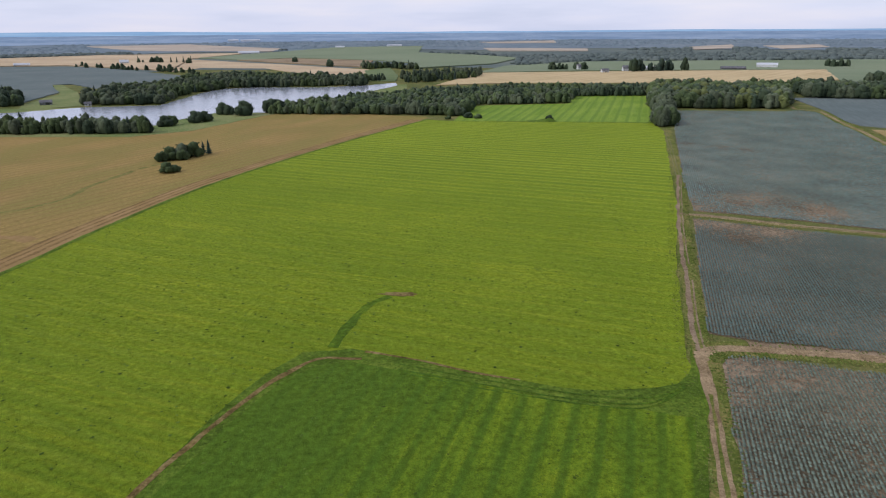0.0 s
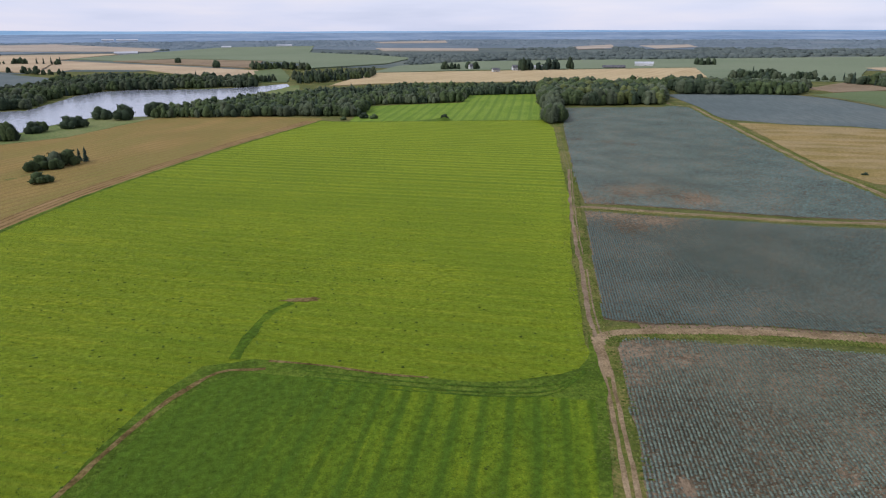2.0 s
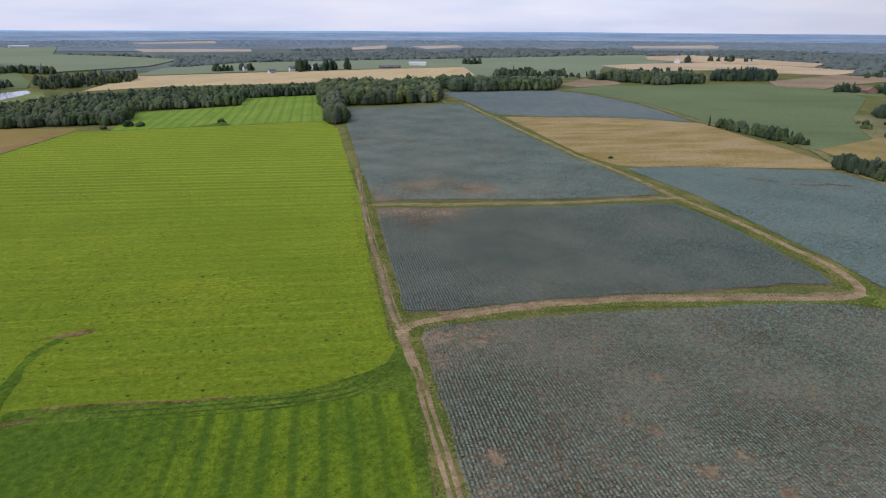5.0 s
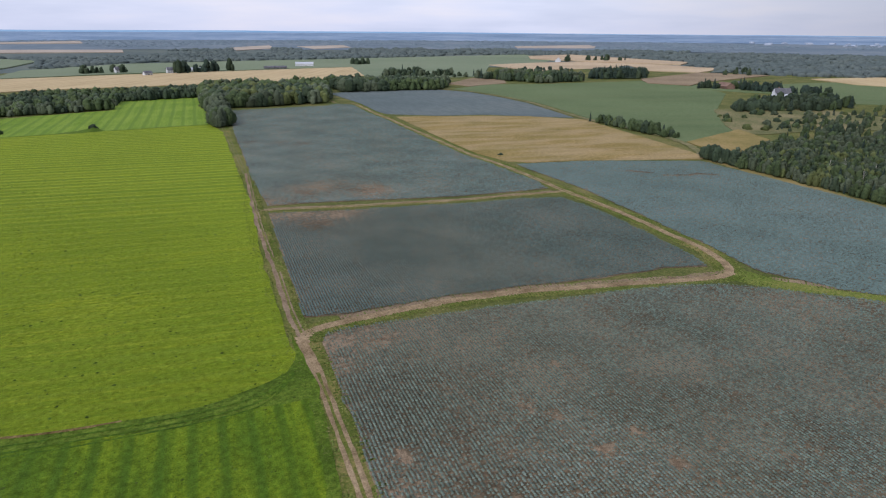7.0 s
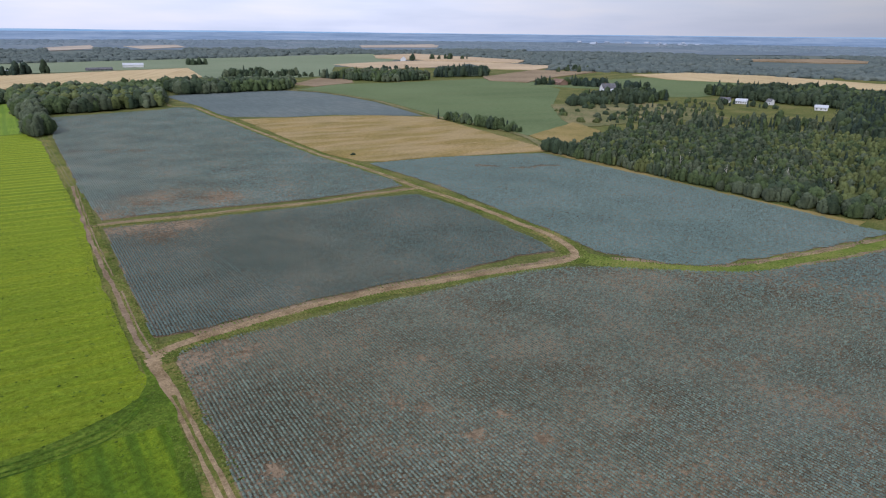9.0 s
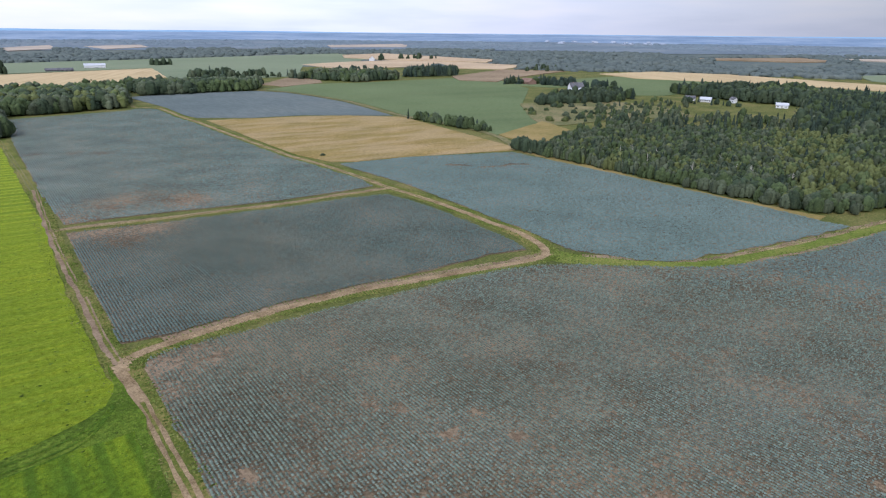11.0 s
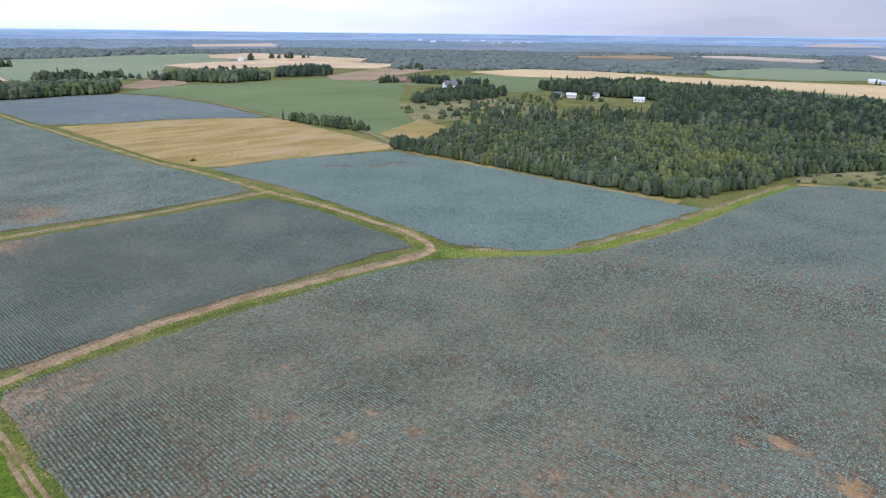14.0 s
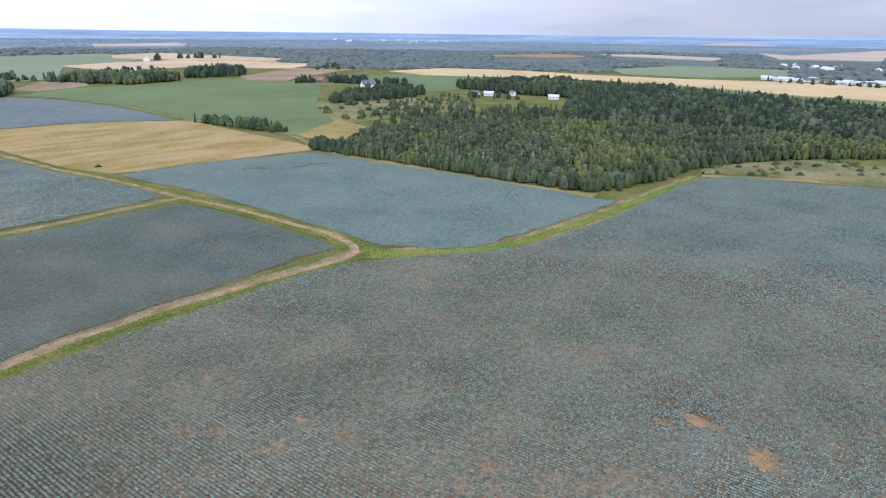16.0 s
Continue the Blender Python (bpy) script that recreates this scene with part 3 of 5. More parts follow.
ribbon("stubble_strip", [(-168, 60), (-142, 182), (-133, 236), (-114, 312), (-73, 415), (-20, 530)], 11, 0.17, M_REDTAN, "reddish stubble strip along the crop", "field", uneven=0.2)
for off, w in ((-4.6, 1.5), (-1.6, 1.1), (1.6, 1.6)):
    ribbon("stubble_strip", [(-168, 60), (-142, 182), (-133, 236), (-114, 312), (-73, 415), (-20, 530)], w, 0.20, M_BROWNROW, "dark brown straw row along the crop", "field", off, 0.5, 80 + off, gaps=0.05)
ribbon("field_edge", [(-160, 60), (-135.5, 182.5), (-127, 235.5), (-108, 313), (-67, 416), (-13, 530)], 2.4, 0.30, M_HEADLAND, "dark green field edge", "field", uneven=0.4)
ribbon("field_edge", [(-13, 531), (8, 521), (80, 511), (163, 501)], 2.0, 0.30, M_HEADLAND, "dark green field edge", "field", uneven=0.4, gaps=0.1)

def teeth(points, every, depth):
    """A planted edge that ends row by row in short steps."""
    out, k = [], 0
    for (x0, y0), (x1, y1) in zip(points, points[1:]):
        d = math.hypot(x1 - x0, y1 - y0)
        m = max(1, int(d / every))
        for i in range(m):
            k += 1
            off = depth * (0.5 + 0.5 * noise.noise((k * 0.7, 0.3, 1.1))) * (1 if k % 2 else -0.4)
            out.append((x0 + (x1 - x0) * i / m + off * (y1 - y0) / d, y0 + (y1 - y0) * i / m - off * (x1 - x0) / d))
    return out + [points[-1]]


CAB_NEAR = [(61, 124), (64.4, 127.7), (71.3, 126.5), (84.5, 121.7), (96.4, 118.2), (113, 112.5), (129.5, 106), (148.5, 99), (161.4, 93), (172.5, 85), (179.5, 76.4), (187, 65),
            (193.4, 55), (202.4, 42.5), (212.5, 34.7), (225, 26.6), (240.6, 18), (261, 8.8), (290, -1.6), (320.6, -14), (344.8, -25.3), (357, -42), (355, -55), (351.5, -80), (353, -107),
            (345, -200), (60, -205), (-10, -95), (20, 0), (42.5, 71), (48.5, 85.5), (54.5, 104)]
CAB_MID = [(96.5, 237), (111, 230), (131, 220), (152, 210.5), (170, 201.5), (193, 194), (211, 184), (206, 157.6), (198.6, 135.5), (192, 118.5), (187, 105.8), (181.8, 97),
           *teeth([(170, 104), (146.6, 111), (122.4, 120.5), (97.4, 129)], 7.0, 0.9), (84.5, 131.6), (72.8, 134.3), (64, 139.3), (73.3, 168), (84, 199)]
CAB_UP = [(206, 577), (245.6, 572), (296, 563.5), (313, 571), (322, 557), (315, 535), (300, 489), (291, 451), (276, 405), (265.5, 370), (256, 339), (248, 311), (241, 287), (236, 259),
          (231, 239), (225, 213), (219, 200), (198, 205.5), (176, 213), (156, 222.5), (136, 233), (119.6, 241), (101, 248), (116, 301), (160, 440)]
CAB_FAR = [(310, 476), (340, 441.5), (377, 424.4), (425, 364), (450, 415), (476, 472), (494, 535), (504, 594), (496, 636), (409, 680), (360.5, 675), (334, 560), (313, 499)]
CAB_EAST = [(247, 250), (285.4, 233), (338, 194), (313, 105), (299.4, 64.4), (289.6, 35.7), (284, 22), *teeth([(282, 11.7), (261.3, 20), (243.8, 29), (228, 37.5), (214.7, 45.3), (199.7, 53.4), (194.5, 63), (193, 74)], 6.0, 2.4),
            (191, 83), (191.4, 87), (195.5, 95.6), (200.5, 106.4), (206, 122), (214.6, 143.5), (223.6, 168), (233, 195), (240.3, 227.5)]
for poly, mat, top, label in ((CAB_NEAR, M_CABSOIL, 0.125, "brown earth under rows of cabbages"), (CAB_MID, M_CABSOIL, 0.125, "brown earth under rows of cabbages"),
                              (CAB_UP, M_CABSOIL, 0.125, "brown earth under rows of cabbages"), (CAB_FAR, M_CABFAR, 0.30, "grey-blue cabbage field by the woods"),
                              (CAB_EAST, M_CABSOIL, 0.125, "brown earth under dense cabbages")):
    sheet("cabbage_field", poly, top, mat, label, "field", 3.0, 0.5)
sheet("crop_field", [(306, 457), (338, 438.3), (372, 418.6), (401, 392.7), (423.5, 350), (352, 197), (344, 196.5), (285.4, 235), (257, 248), (248.5, 258), (250.5, 288), (265.5, 337), (288, 401)], 0.28, M_TAN2, "tan ripe hay field between cabbages", "field", 4.0, 0.8)
sheet("crop_field", [(514, 640), (560, 655), (600, 668), (666, 633), (833, 589), (860, 530), (746, 408), (570, 319), (459, 237), (391, 237), (436, 362), (462, 413), (488, 471), (506, 535), (516, 594)], 0.30, M_SOY, "dull green bean field", "field", 5.0, 1.2)

ribbon("stubble_strip", [(-150, 372), (-163, 340), (-169, 301), (-170, 269), (-200, 235)], 3.0, 0.17, M_OLIVE, "faint grassy track in the stubble", "field", uneven=0.9, gaps=0.3)
ribbon("stubble_strip", [(-320, 225), (-230, 222), (-160, 220), (-146, 216)], 5.0, 0.17, M_REDTAN, "reddish stubble strip across the dry field", "field", uneven=0.7, gaps=0.1)
# ---- verges and tracks ----
TRACK = [(168, 488), (162, 466), (118, 315), (92.5, 241.5), (83, 212), (76.4, 191), (70.4, 170.6), (65.5, 156), (61, 141.3), (58, 130), (56.6, 124.5), (53.5, 112), (50, 100), (46, 87), (42.2, 75), (16, -5), (-16, -105)]
CROSS = [(57.3, 126.5), (60, 130), (64, 131.3), (70.6, 130.8), (82.5, 128.9), (95, 126.2), (101.5, 124.5), (112, 121), (122, 117.4), (132, 112), (142, 107), (152.4, 101.9), (165, 95.1), (176, 90.3), (183, 89.5)]
EAST = [(176, 90), (182.3, 90.2), (188, 94.4), (194.2, 103), (198.6, 112.6), (202, 124.3), (207.3, 138.7), (213.6, 159), (217.8, 176), (222, 194), (228.8, 216.6), (236, 242), (240.2, 259), (245.4, 286.8), (252.6, 311.4),
        (260.7, 339), (270, 370), (280.4, 405.3), (295, 451), (305, 489), (320, 535), (328, 562), (324, 572), (318, 583), (322, 598)]
SHORT = [(94, 243.5), (97, 242.5), (112, 235.6), (132, 225.6), (153.4, 216), (172, 207.5), (194, 200.8), (205, 196.8), (220.5, 191.5)]
SOUTH = [(182, 88), (184.5, 78), (188.5, 70), (194, 59), (201, 48), (212, 39.5), (226.5, 32), (242, 23.6), (261, 14.5), (280, 6), (300, -2.5), (325.7, -14.5), (348.6, -25)]
for line, w, mat in ((TRACK, 7.0, M_VERGE), (CROSS, 7.5, M_VERGE), (EAST, 9.0, M_VERGE), (SHORT, 6.0, M_VERGE), (SOUTH, 10.0, M_LUSH)):
    ribbon("grass_verge", line, w, 0.10, mat, "green and dry grass verge along a farm track", "verge", uneven=0.3, seed=w)
for line, w, s, half in ((TRACK[9:], 0.88, 1, 0.78), (CROSS, 1.3, 2, 0.8), (EAST, 1.2, 3, 0.8), (SHORT, 0.8, 4, 0.7)):
    for side in (-1, 1):
        ribbon("farm_track", line, w, 0.16, M_DIRT, "pale brown dirt wheel rut", "track", side * half, 0.6, s + side * 4.0, step=1.2)
for line, w in ((CROSS, 3.0), (EAST[:8], 2.8), (TRACK[9:12], 1.8)):
    ribbon("farm_track", line, w, 0.135, M_DIRT, "bare pale dirt track", "track", 0, 0.5, 40.0)
ribbon("farm_track", TRACK[2:10], 1.35, 0.16, M_BARE, "brown earth wheel strip in grass", "track", 0, 0.7, 45.0, step=1.2, gaps=0.03)
ribbon("farm_track", TRACK[2:10], 0.45, 0.16, M_BARE, "faint brown wheel rut in grass", "track", -1.5, 0.7, 47.0, step=1.2, gaps=0.3)
for line, w, shift, s in ((CROSS[3:], 3.4, -2.2, 61.0), (SHORT, 2.6, -1.6, 62.0)):
    ribbon("farm_track", line, w, 0.128, M_BARE, "bare brown earth beside a farm track", "track", shift, 0.8, s, step=1.2, gaps=0.12)
for side in (-1, 1):
    ribbon("farm_track", TRACK[:3], 0.5, 0.16, M_SCRUB, "faint dry wheel rut in grass", "track", side * 0.8, 0.7, 50 + side, gaps=0.2)
ribbon("farm_track", SOUTH[5:], 0.9, 0.16, M_DIRT, "faint dirt wheel rut in grass", "track", -2.6, 0.5, 9.0, gaps=0.3)
ribbon("farm_track", [(-18.5, 127.5), (-28.5, 127.5), (-36, 118), (-40.3, 109.5), (-43.5, 102), (-47.5, 90.5), (-49, 86), (-74, 0)], 1.25, 0.33, M_SOIL, "worn earth rut through the crop", "track", 0, 0.7, 13.0, gaps=0.05)
ribbon("farm_track", [(-18, 131), (-5, 126.5), (4, 122), (16, 118)], 0.8, 0.33, M_SOIL, "worn brown rut through the crop", "track", 0, 0.8, 17.0, gaps=0.3)
for off in (0.0, 2.2, 3.6):
    ribbon("wheel_mark", [(-10, 125 - off), (4, 119.5 - off), (24.5, 112.8 - off), (38, 110.5 - off), (45, 112 - off * 0.4), (49.5, 115.5 - off * 0.3)], 0.45, 0.35, M_DARKGREEN, "dark wheel mark in grass", "track", 0, 0.5, 21.0 + off)
ribbon("field_edge", [(345, 190), (322, 130), (303, 78), (292, 38), (289, 22)], 7.0, 0.12, M_ORANGE, "dry yellow grass strip along the woods", "verge", uneven=0.5)
ribbon("ditch_bank", [(508, 645), (510, 594), (500, 535), (482, 472), (456, 415), (428, 352), (395, 250), (352, 198)], 5.5, 0.34, M_SCRUB, "rough grassy ditch bank between fields", "verge", uneven=0.5)


for line, shift, w, s_ in ((SOUTH[1:], -3.9, 2.6, 71.0), (SOUTH[3:], 4.0, 2.0, 73.0)):
    ribbon("farm_track", line, w, 0.128, M_BARE, "tan bare earth fringe between grass and cabbages", "track", shift, 0.9, s_, step=1.2, gaps=0.1)
ribbon("field_edge", [(352, -26), (357, -60), (356, -110), (349, -190)], 5.0, 0.30, M_ORANGE, "dry orange grass edge of the cabbage field", "verge", uneven=0.5)


def patch(x, y, rx, ry, turn, mat, top, label, seed=0.0):
    pts = []
    for i in range(26):
        a = 2 * math.pi * i / 26
        k = 1 + 0.9 * noise.noise((math.cos(a) * 2.2 + seed, math.sin(a) * 2.2, seed))
        u, v = rx * k * math.cos(a), ry * k * math.sin(a)
        pts.append((x + u * math.cos(turn) - v * math.sin(turn), y + u * math.sin(turn) + v * math.cos(turn)))
    return sheet("soil_patch", pts, top, mat, label, "soil", 1.0, 0.3)


patch(-12.5, 164.5, 4.6, 1.3, -0.1, M_SOIL, 0.31, "brown bare earth patch in the crop", 1.0)
patch(106, -24.5, 3.3, 2.8, 0.3, M_CLAY, 0.14, "orange bare clay patch", 2.0)
patch(115, -14, 4.5, 1.4, 1.0, M_CLAY, 0.14, "orange bare clay patch", 3.0)
BARE_SPOTS = [(52, 77, 1.9), (81, 57, 1.5), (90, 57, 1.2), (88, 47, 1.3), (97, 83, 1.0), (112, -8, 1.6), (88, 20, 1.3)]
for bx, by, br in BARE_SPOTS:
    patch(bx, by, br * 1.5, br * 0.5, radians(ALONG), M_BARE, 0.14, "small bare earth spot among cabbages", bx)
patch(73, 116.5, 4.5, 1.1, -0.4, M_BARE, 0.14, "brown bare earth patch", 4.0)
ribbon("weed_streak", [(-26, 133), (-24, 143), (-20.5, 156), (-15, 163)], 2.6, 0.29, M_STREAK, "darker weedy streak in the crop", "verge", 0, 0.6, 31.0)

# ---- cabbage plants ----
rng = np.random.default_rng(5)
THIN = [(104, 228, 11, 0.95), (118, 221, 11, 0.85), (106, 214, 9, 0.7), (103, 252, 12, 0.8), (128, 262, 13, 0.75), (150, 246, 10, 0.8), (138, 262, 16, 0.5), (98, 232, 10, 0.8), (108, 222, 13, 0.6), (64, 122, 6, 0.7), (72, 121, 6, 0.5), (58, 112, 5, 0.6), (106, -24.5, 3.4, 1.1), (114.5, -14.5, 3.0, 0.9), (112, -19, 2.0, 0.6), (119, -8, 2.5, 0.6), (73, 116.5, 3.5, 0.9), (157, 405, 6, 0.6), (170, 392, 6, 0.6), (183, 380, 6, 0.6), (69, 118, 3.0, 0.6), (82, 70, 2.0, 0.8), (80, 75, 2.0, 0.7)]

THIN += [(bx, by, br * 1.2, 1.1) for bx, by, br in BARE_SPOTS]
for line in (((282, 202), (287, 192)), ((288, 184), (296, 177.5), (304.6, 175.5), (310, 168))):  # washed-out furrows
    THIN += [(p.x, p.y, 1.5, 1.3) for p in smooth_line(line, 1.6)]


def cabbages(poly, reach, row, gap, size, label, mat=M_CABBAGE, start=70, sparse=1.0, long=1.0, tall=0.34):
    """Rows of leafy heads along the track's direction, whose outer leaves stand clear of the soil; long: how far a clump runs along its row."""
    ang = radians(ALONG)
    d, s = np.array([math.cos(ang), math.sin(ang)]), np.array([math.sin(ang), -math.cos(ang)])
    p = np.array(poly)
    a, b = p @ d, p @ s
    u, v = np.meshgrid(np.arange(a.min(), a.max(), gap), np.arange(b.min(), b.max(), row))
    u = u + rng.normal(0, 0.12 * gap, u.shape) + rng.uniform(0, gap, (u.shape[0], 1))
    v = v + rng.normal(0, 0.03, u.shape)
    x, y = (u * d[0] + v * s[0]).ravel(), (u * d[1] + v * s[1]).ravel()
    far = np.hypot(x, y) + rng.normal(0, 14, len(x))
    keep = inside(outline(poly, 2.5, 0.9), x, y) & (far < reach) & (np.arctan2(x, y) > radians(-5)) & (np.arctan2(x, y) < radians(112)) & (far >= start)
    x, y = x[keep], y[keep]
    ur, vr = x * d[0] + y * d[1], x * s[0] + y * s[1]
    thin = np.array([0.55 * noise.noise((i * 0.020, j * 0.06, 0.0)) + 0.75 * noise.noise((i * 0.16, j * 0.5, 4.0)) for i, j in zip(ur, vr)])
    lost = sparse * np.clip((thin + 0.02) * 0.42, 0.03, 0.42)
    for bx, by, br, much in THIN:
        lost = np.maximum(lost, much * np.exp(-(((x - bx) ** 2 + (y - by) ** 2) / br ** 2)) * (1 + 0.9 * thin))
    keep = rng.random(len(x)) > lost
    x, y, thin, lost = x[keep], y[keep], thin[keep], lost[keep]
    n = len(x)
    k = 5
    a = np.arange(k) * 2 * np.pi / k + rng.random((n, 1)) * 6.28
    rad = size * (0.78 + 0.28 * rng.random((n, 1)) + 0.28 * rng.random((n, k))) * (1 - 0.22 * np.clip(thin, 0, 1) * sparse - 0.3 * np.clip(lost, 0, 1))[:, None]
    ru, rv = rad * np.cos(a) * long, rad * np.sin(a)
    zz = tall * (0.62 + 0.5 * rng.random((n, k)))
    ringv = np.stack([x[:, None] + ru * d[0] + rv * s[0], y[:, None] + ru * d[1] + rv * s[1], 0.12 + zz], -1)
    mid = np.stack([x, y, 0.12 + tall * (1.05 + 0.3 * rng.random(n))], -1)[:, None]
    verts = np.concatenate([ringv, mid], 1).reshape(-1, 3)
    base = (np.arange(n) * (k + 1))[:, None, None]
    tri = np.array([(i, (i + 1) % k, k) for i in range(k)])[None]
    return tagged(new("cabbages", mesh_of("cabbages", verts, (base + tri).reshape(-1, 3), [mat])), label, "cabbages", kind="stuff")


cabbages(CAB_NEAR, 205, 0.76, 0.47, 0.275, "rows of blue-green leafy cabbages", M_CABBAGE, 70, 1.0, 1.0, 0.42)
cabbages(CAB_NEAR, 430, 0.80, 0.80, 0.37, "distant rows of blue-green leafy cabbages", M_CABDENSE, 205, 0.4, 1.2, 0.34)
cabbages(CAB_MID, 420, 0.78, 0.56, 0.325, "rows of blue-green leafy cabbages", M_CABDENSE, 70, 0.3, 1.0, 0.42)
cabbages(CAB_EAST, 430, 0.84, 0.95, 0.47, "dense rows of blue-green leafy cabbages", M_CABDENSE, 70, 0.15, 1.2, 0.24)
cabbages(CAB_UP, 680, 0.95, 1.10, 0.42, "dense rows of blue-green leafy cabbages", M_CABBLUE, 70, 0.4, 1.5)

# ---- weeds in the crop ----
n = 16000
wx, wy = rng.uniform(-150, 75, n), rng.uniform(60, 400, n)
ok = inside(BIG_FIELD, wx, wy)
wx, wy = wx[ok], wy[ok]
a = np.arange(5) * 2 * np.pi / 5 + rng.random((len(wx), 1)) * 6.28
rr = (0.10 + 0.36 * rng.random((len(wx), 1)) ** 8) * (0.6 + 0.8 * rng.random((len(wx), 5)))
wv = np.concatenate([np.stack([wx[:, None] + rr * np.cos(a), wy[:, None] + rr * np.sin(a), 0.25 + 0.1 * rng.random(rr.shape)], -1),
                     np.stack([wx, wy, 0.34 + 0.15 * rng.random(len(wx))], -1)[:, None]], 1).reshape(-1, 3)
wt = ((np.arange(len(wx)) * 6)[:, None, None] + np.array([(i, (i + 1) % 5, 5) for i in range(5)])[None]).reshape(-1, 3)
tagged(new("weeds", mesh_of("weeds", wv, wt, [M_TUFT])), "dark weed tufts dotted over the crop", "weeds", kind="stuff")

# ---- grass tufts along the tracks ----
M_GRASSTUFT = material("verge_tuft", (0.06, 0.09, 0.015), (0.10, 0.13, 0.03), (0.17, 0.16, 0.06), 0.08, 2.0, 0, 0.9, scatter=0.4)


def tufts(x, y, base, size, tall, mat, label):
    m = len(x)
    a = np.arange(4) * np.pi / 2 + rng.random((m, 1)) * 6.28
    q = rng.uniform(*size, (m, 1)) * (0.6 + 0.8 * rng.random((m, 4)))
    foot = np.stack([x[:, None] + q * np.cos(a), y[:, None] + q * np.sin(a), np.full((m, 4), base)], -1)
    top = np.stack([x + 0.1 * rng.normal(size=m), y + 0.1 * rng.normal(size=m), base + rng.uniform(*tall, m)], -1)[:, None]
    tri = ((np.arange(m) * 5)[:, None, None] + np.array([(i, (i + 1) % 4, 4) for i in range(4)])[None]).reshape(-1, 3)
    return tagged(new("grass_tufts", mesh_of("grass_tufts", np.concatenate([foot, top], 1).reshape(-1, 3), tri, [mat])), label, "grass", kind="stuff")


vx, vy = [], []
for line, half, share in ((TRACK[2:], 4.2, 5500), (CROSS, 4.4, 3500), (EAST, 5.0, 3500), (SOUTH, 5.0, 2500)):
    pts = smooth_line(line, 1.0)
    pick = rng.integers(1, len(pts), share)
    for k in pick:
        d = (pts[k] - pts[k - 1]).normalized()
        off = (1 if rng.random() < (0.85 if line is CROSS else 0.5) else -1) * rng.uniform(1.5, half)
        vx.append(pts[k].x + d.y * off)
        vy.append(pts[k].y - d.x * off)
tufts(np.array(vx), np.array(vy), 0.10, (0.12, 0.4), (0.12, 0.35), M_GRASSTUFT, "rough grass tufts along the farm tracks")


# ---- trees ----
def crown_shape(seed, lobes, seg, clumps, leaf, wide=0.36):
    """A broadleaf crown of unit height: uneven leaf masses round a leading one, hung with loose leaf clumps."""
    rs = np.random.default_rng(seed)
    v, t, skin = [], [], []

    def mass(c, rx, rz):
        s0 = len(v)
        for f, zf in ((0.72, -0.85), (1.0, -0.15), (0.80, 0.55)):
            for i in range(seg):
                a = 2 * math.pi * (i + 0.5 * (f == 1.0)) / seg
                q = rx * f * rs.uniform(0.78, 1.22)
                v.append((c[0] + q * math.cos(a), c[1] + q * math.sin(a), max(-0.04, c[2] + rz * (zf + rs.normal(0, 0.09)))))
                if f < 0.9 and zf > 0 or f == 1.0:
                    skin.append((np.array(v[-1]), np.array(v[-1]) - np.array(c)))
        v.append((c[0] + rs.normal(0, 0.03), c[1] + rs.normal(0, 0.03), c[2] + rz))
        for lv in range(2):
            for i in range(seg):
                a, b = s0 + lv * seg + i, s0 + lv * seg + (i + 1) % seg
                t.extend([(a, b, a + seg), (b, b + seg, a + seg)])
        t.extend([(s0 + 2 * seg + i, s0 + 2 * seg + (i + 1) % seg, s0 + 3 * seg) for i in range(seg)])

    mass((rs.normal(0, 0.04), rs.normal(0, 0.04), 0.64), wide * 0.66, 0.37)
    turn = rs.random() * 6.28
    for i in range(lobes - 1):
        a = turn + 2 * math.pi * i / (lobes - 1) + rs.normal(0, 0.25)
        h = rs.uniform(0.26, 0.52)
        mass((wide * 0.58 * math.cos(a), wide * 0.58 * math.sin(a), h), wide * rs.uniform(0.5, 0.72), h * rs.uniform(0.75, 1.0))
    for _ in range(clumps):
        p, d = skin[rs.integers(len(skin))]
        d = d / np.linalg.norm(d) + 0.4 * rs.normal(size=3)
        p = p + 0.035 * rs.normal(size=3) + d * 0.02
        e1 = np.cross(d, rs.normal(size=3))
        e1 /= np.linalg.norm(e1)
        e2 = np.cross(d, e1)
        e2 /= np.linalg.norm(e2)
        q = leaf * (0.6 + 0.8 * rs.random())
        s0 = len(v)
        v += [p + e1 * q, p + e2 * q * 0.8 + d * q * 0.3, p - e1 * q * 0.9, p - e2 * q * 0.8 - d * q * 0.2]
        t += [(s0, s0 + 1, s0 + 2), (s0, s0 + 2, s0 + 3)]
    return np.array(v), np.array(t)


def conifer_shape(seed, tiers=6, wide=0.17):
    rs = np.random.default_rng(seed)
    v, t = [], []
    for k in range(tiers):
        z0, z1 = 0.06 + 0.86 * k / tiers, 0.06 + 0.86 * (k + 1.7) / tiers
        r = wide * (1 - k / tiers) ** 0.85 + 0.015
        s0, n_ = len(v), 11
        for i in range(n_):
            a = 2 * math.pi * (i + rs.random() * 0.6) / n_
            rr_ = r * (1.0 if i % 2 else 0.6) * (0.8 + 0.4 * rs.random())
            v.append((rr_ * math.cos(a), rr_ * math.sin(a), z0 + rs.normal(0, 0.012)))
        v.append((rs.normal(0, 0.01), rs.normal(0, 0.01), min(z1, 1.0)))
        t += [(s0 + i, s0 + (i + 1) % n_, s0 + n_) for i in range(n_)]
    return np.array(v), np.array(t)


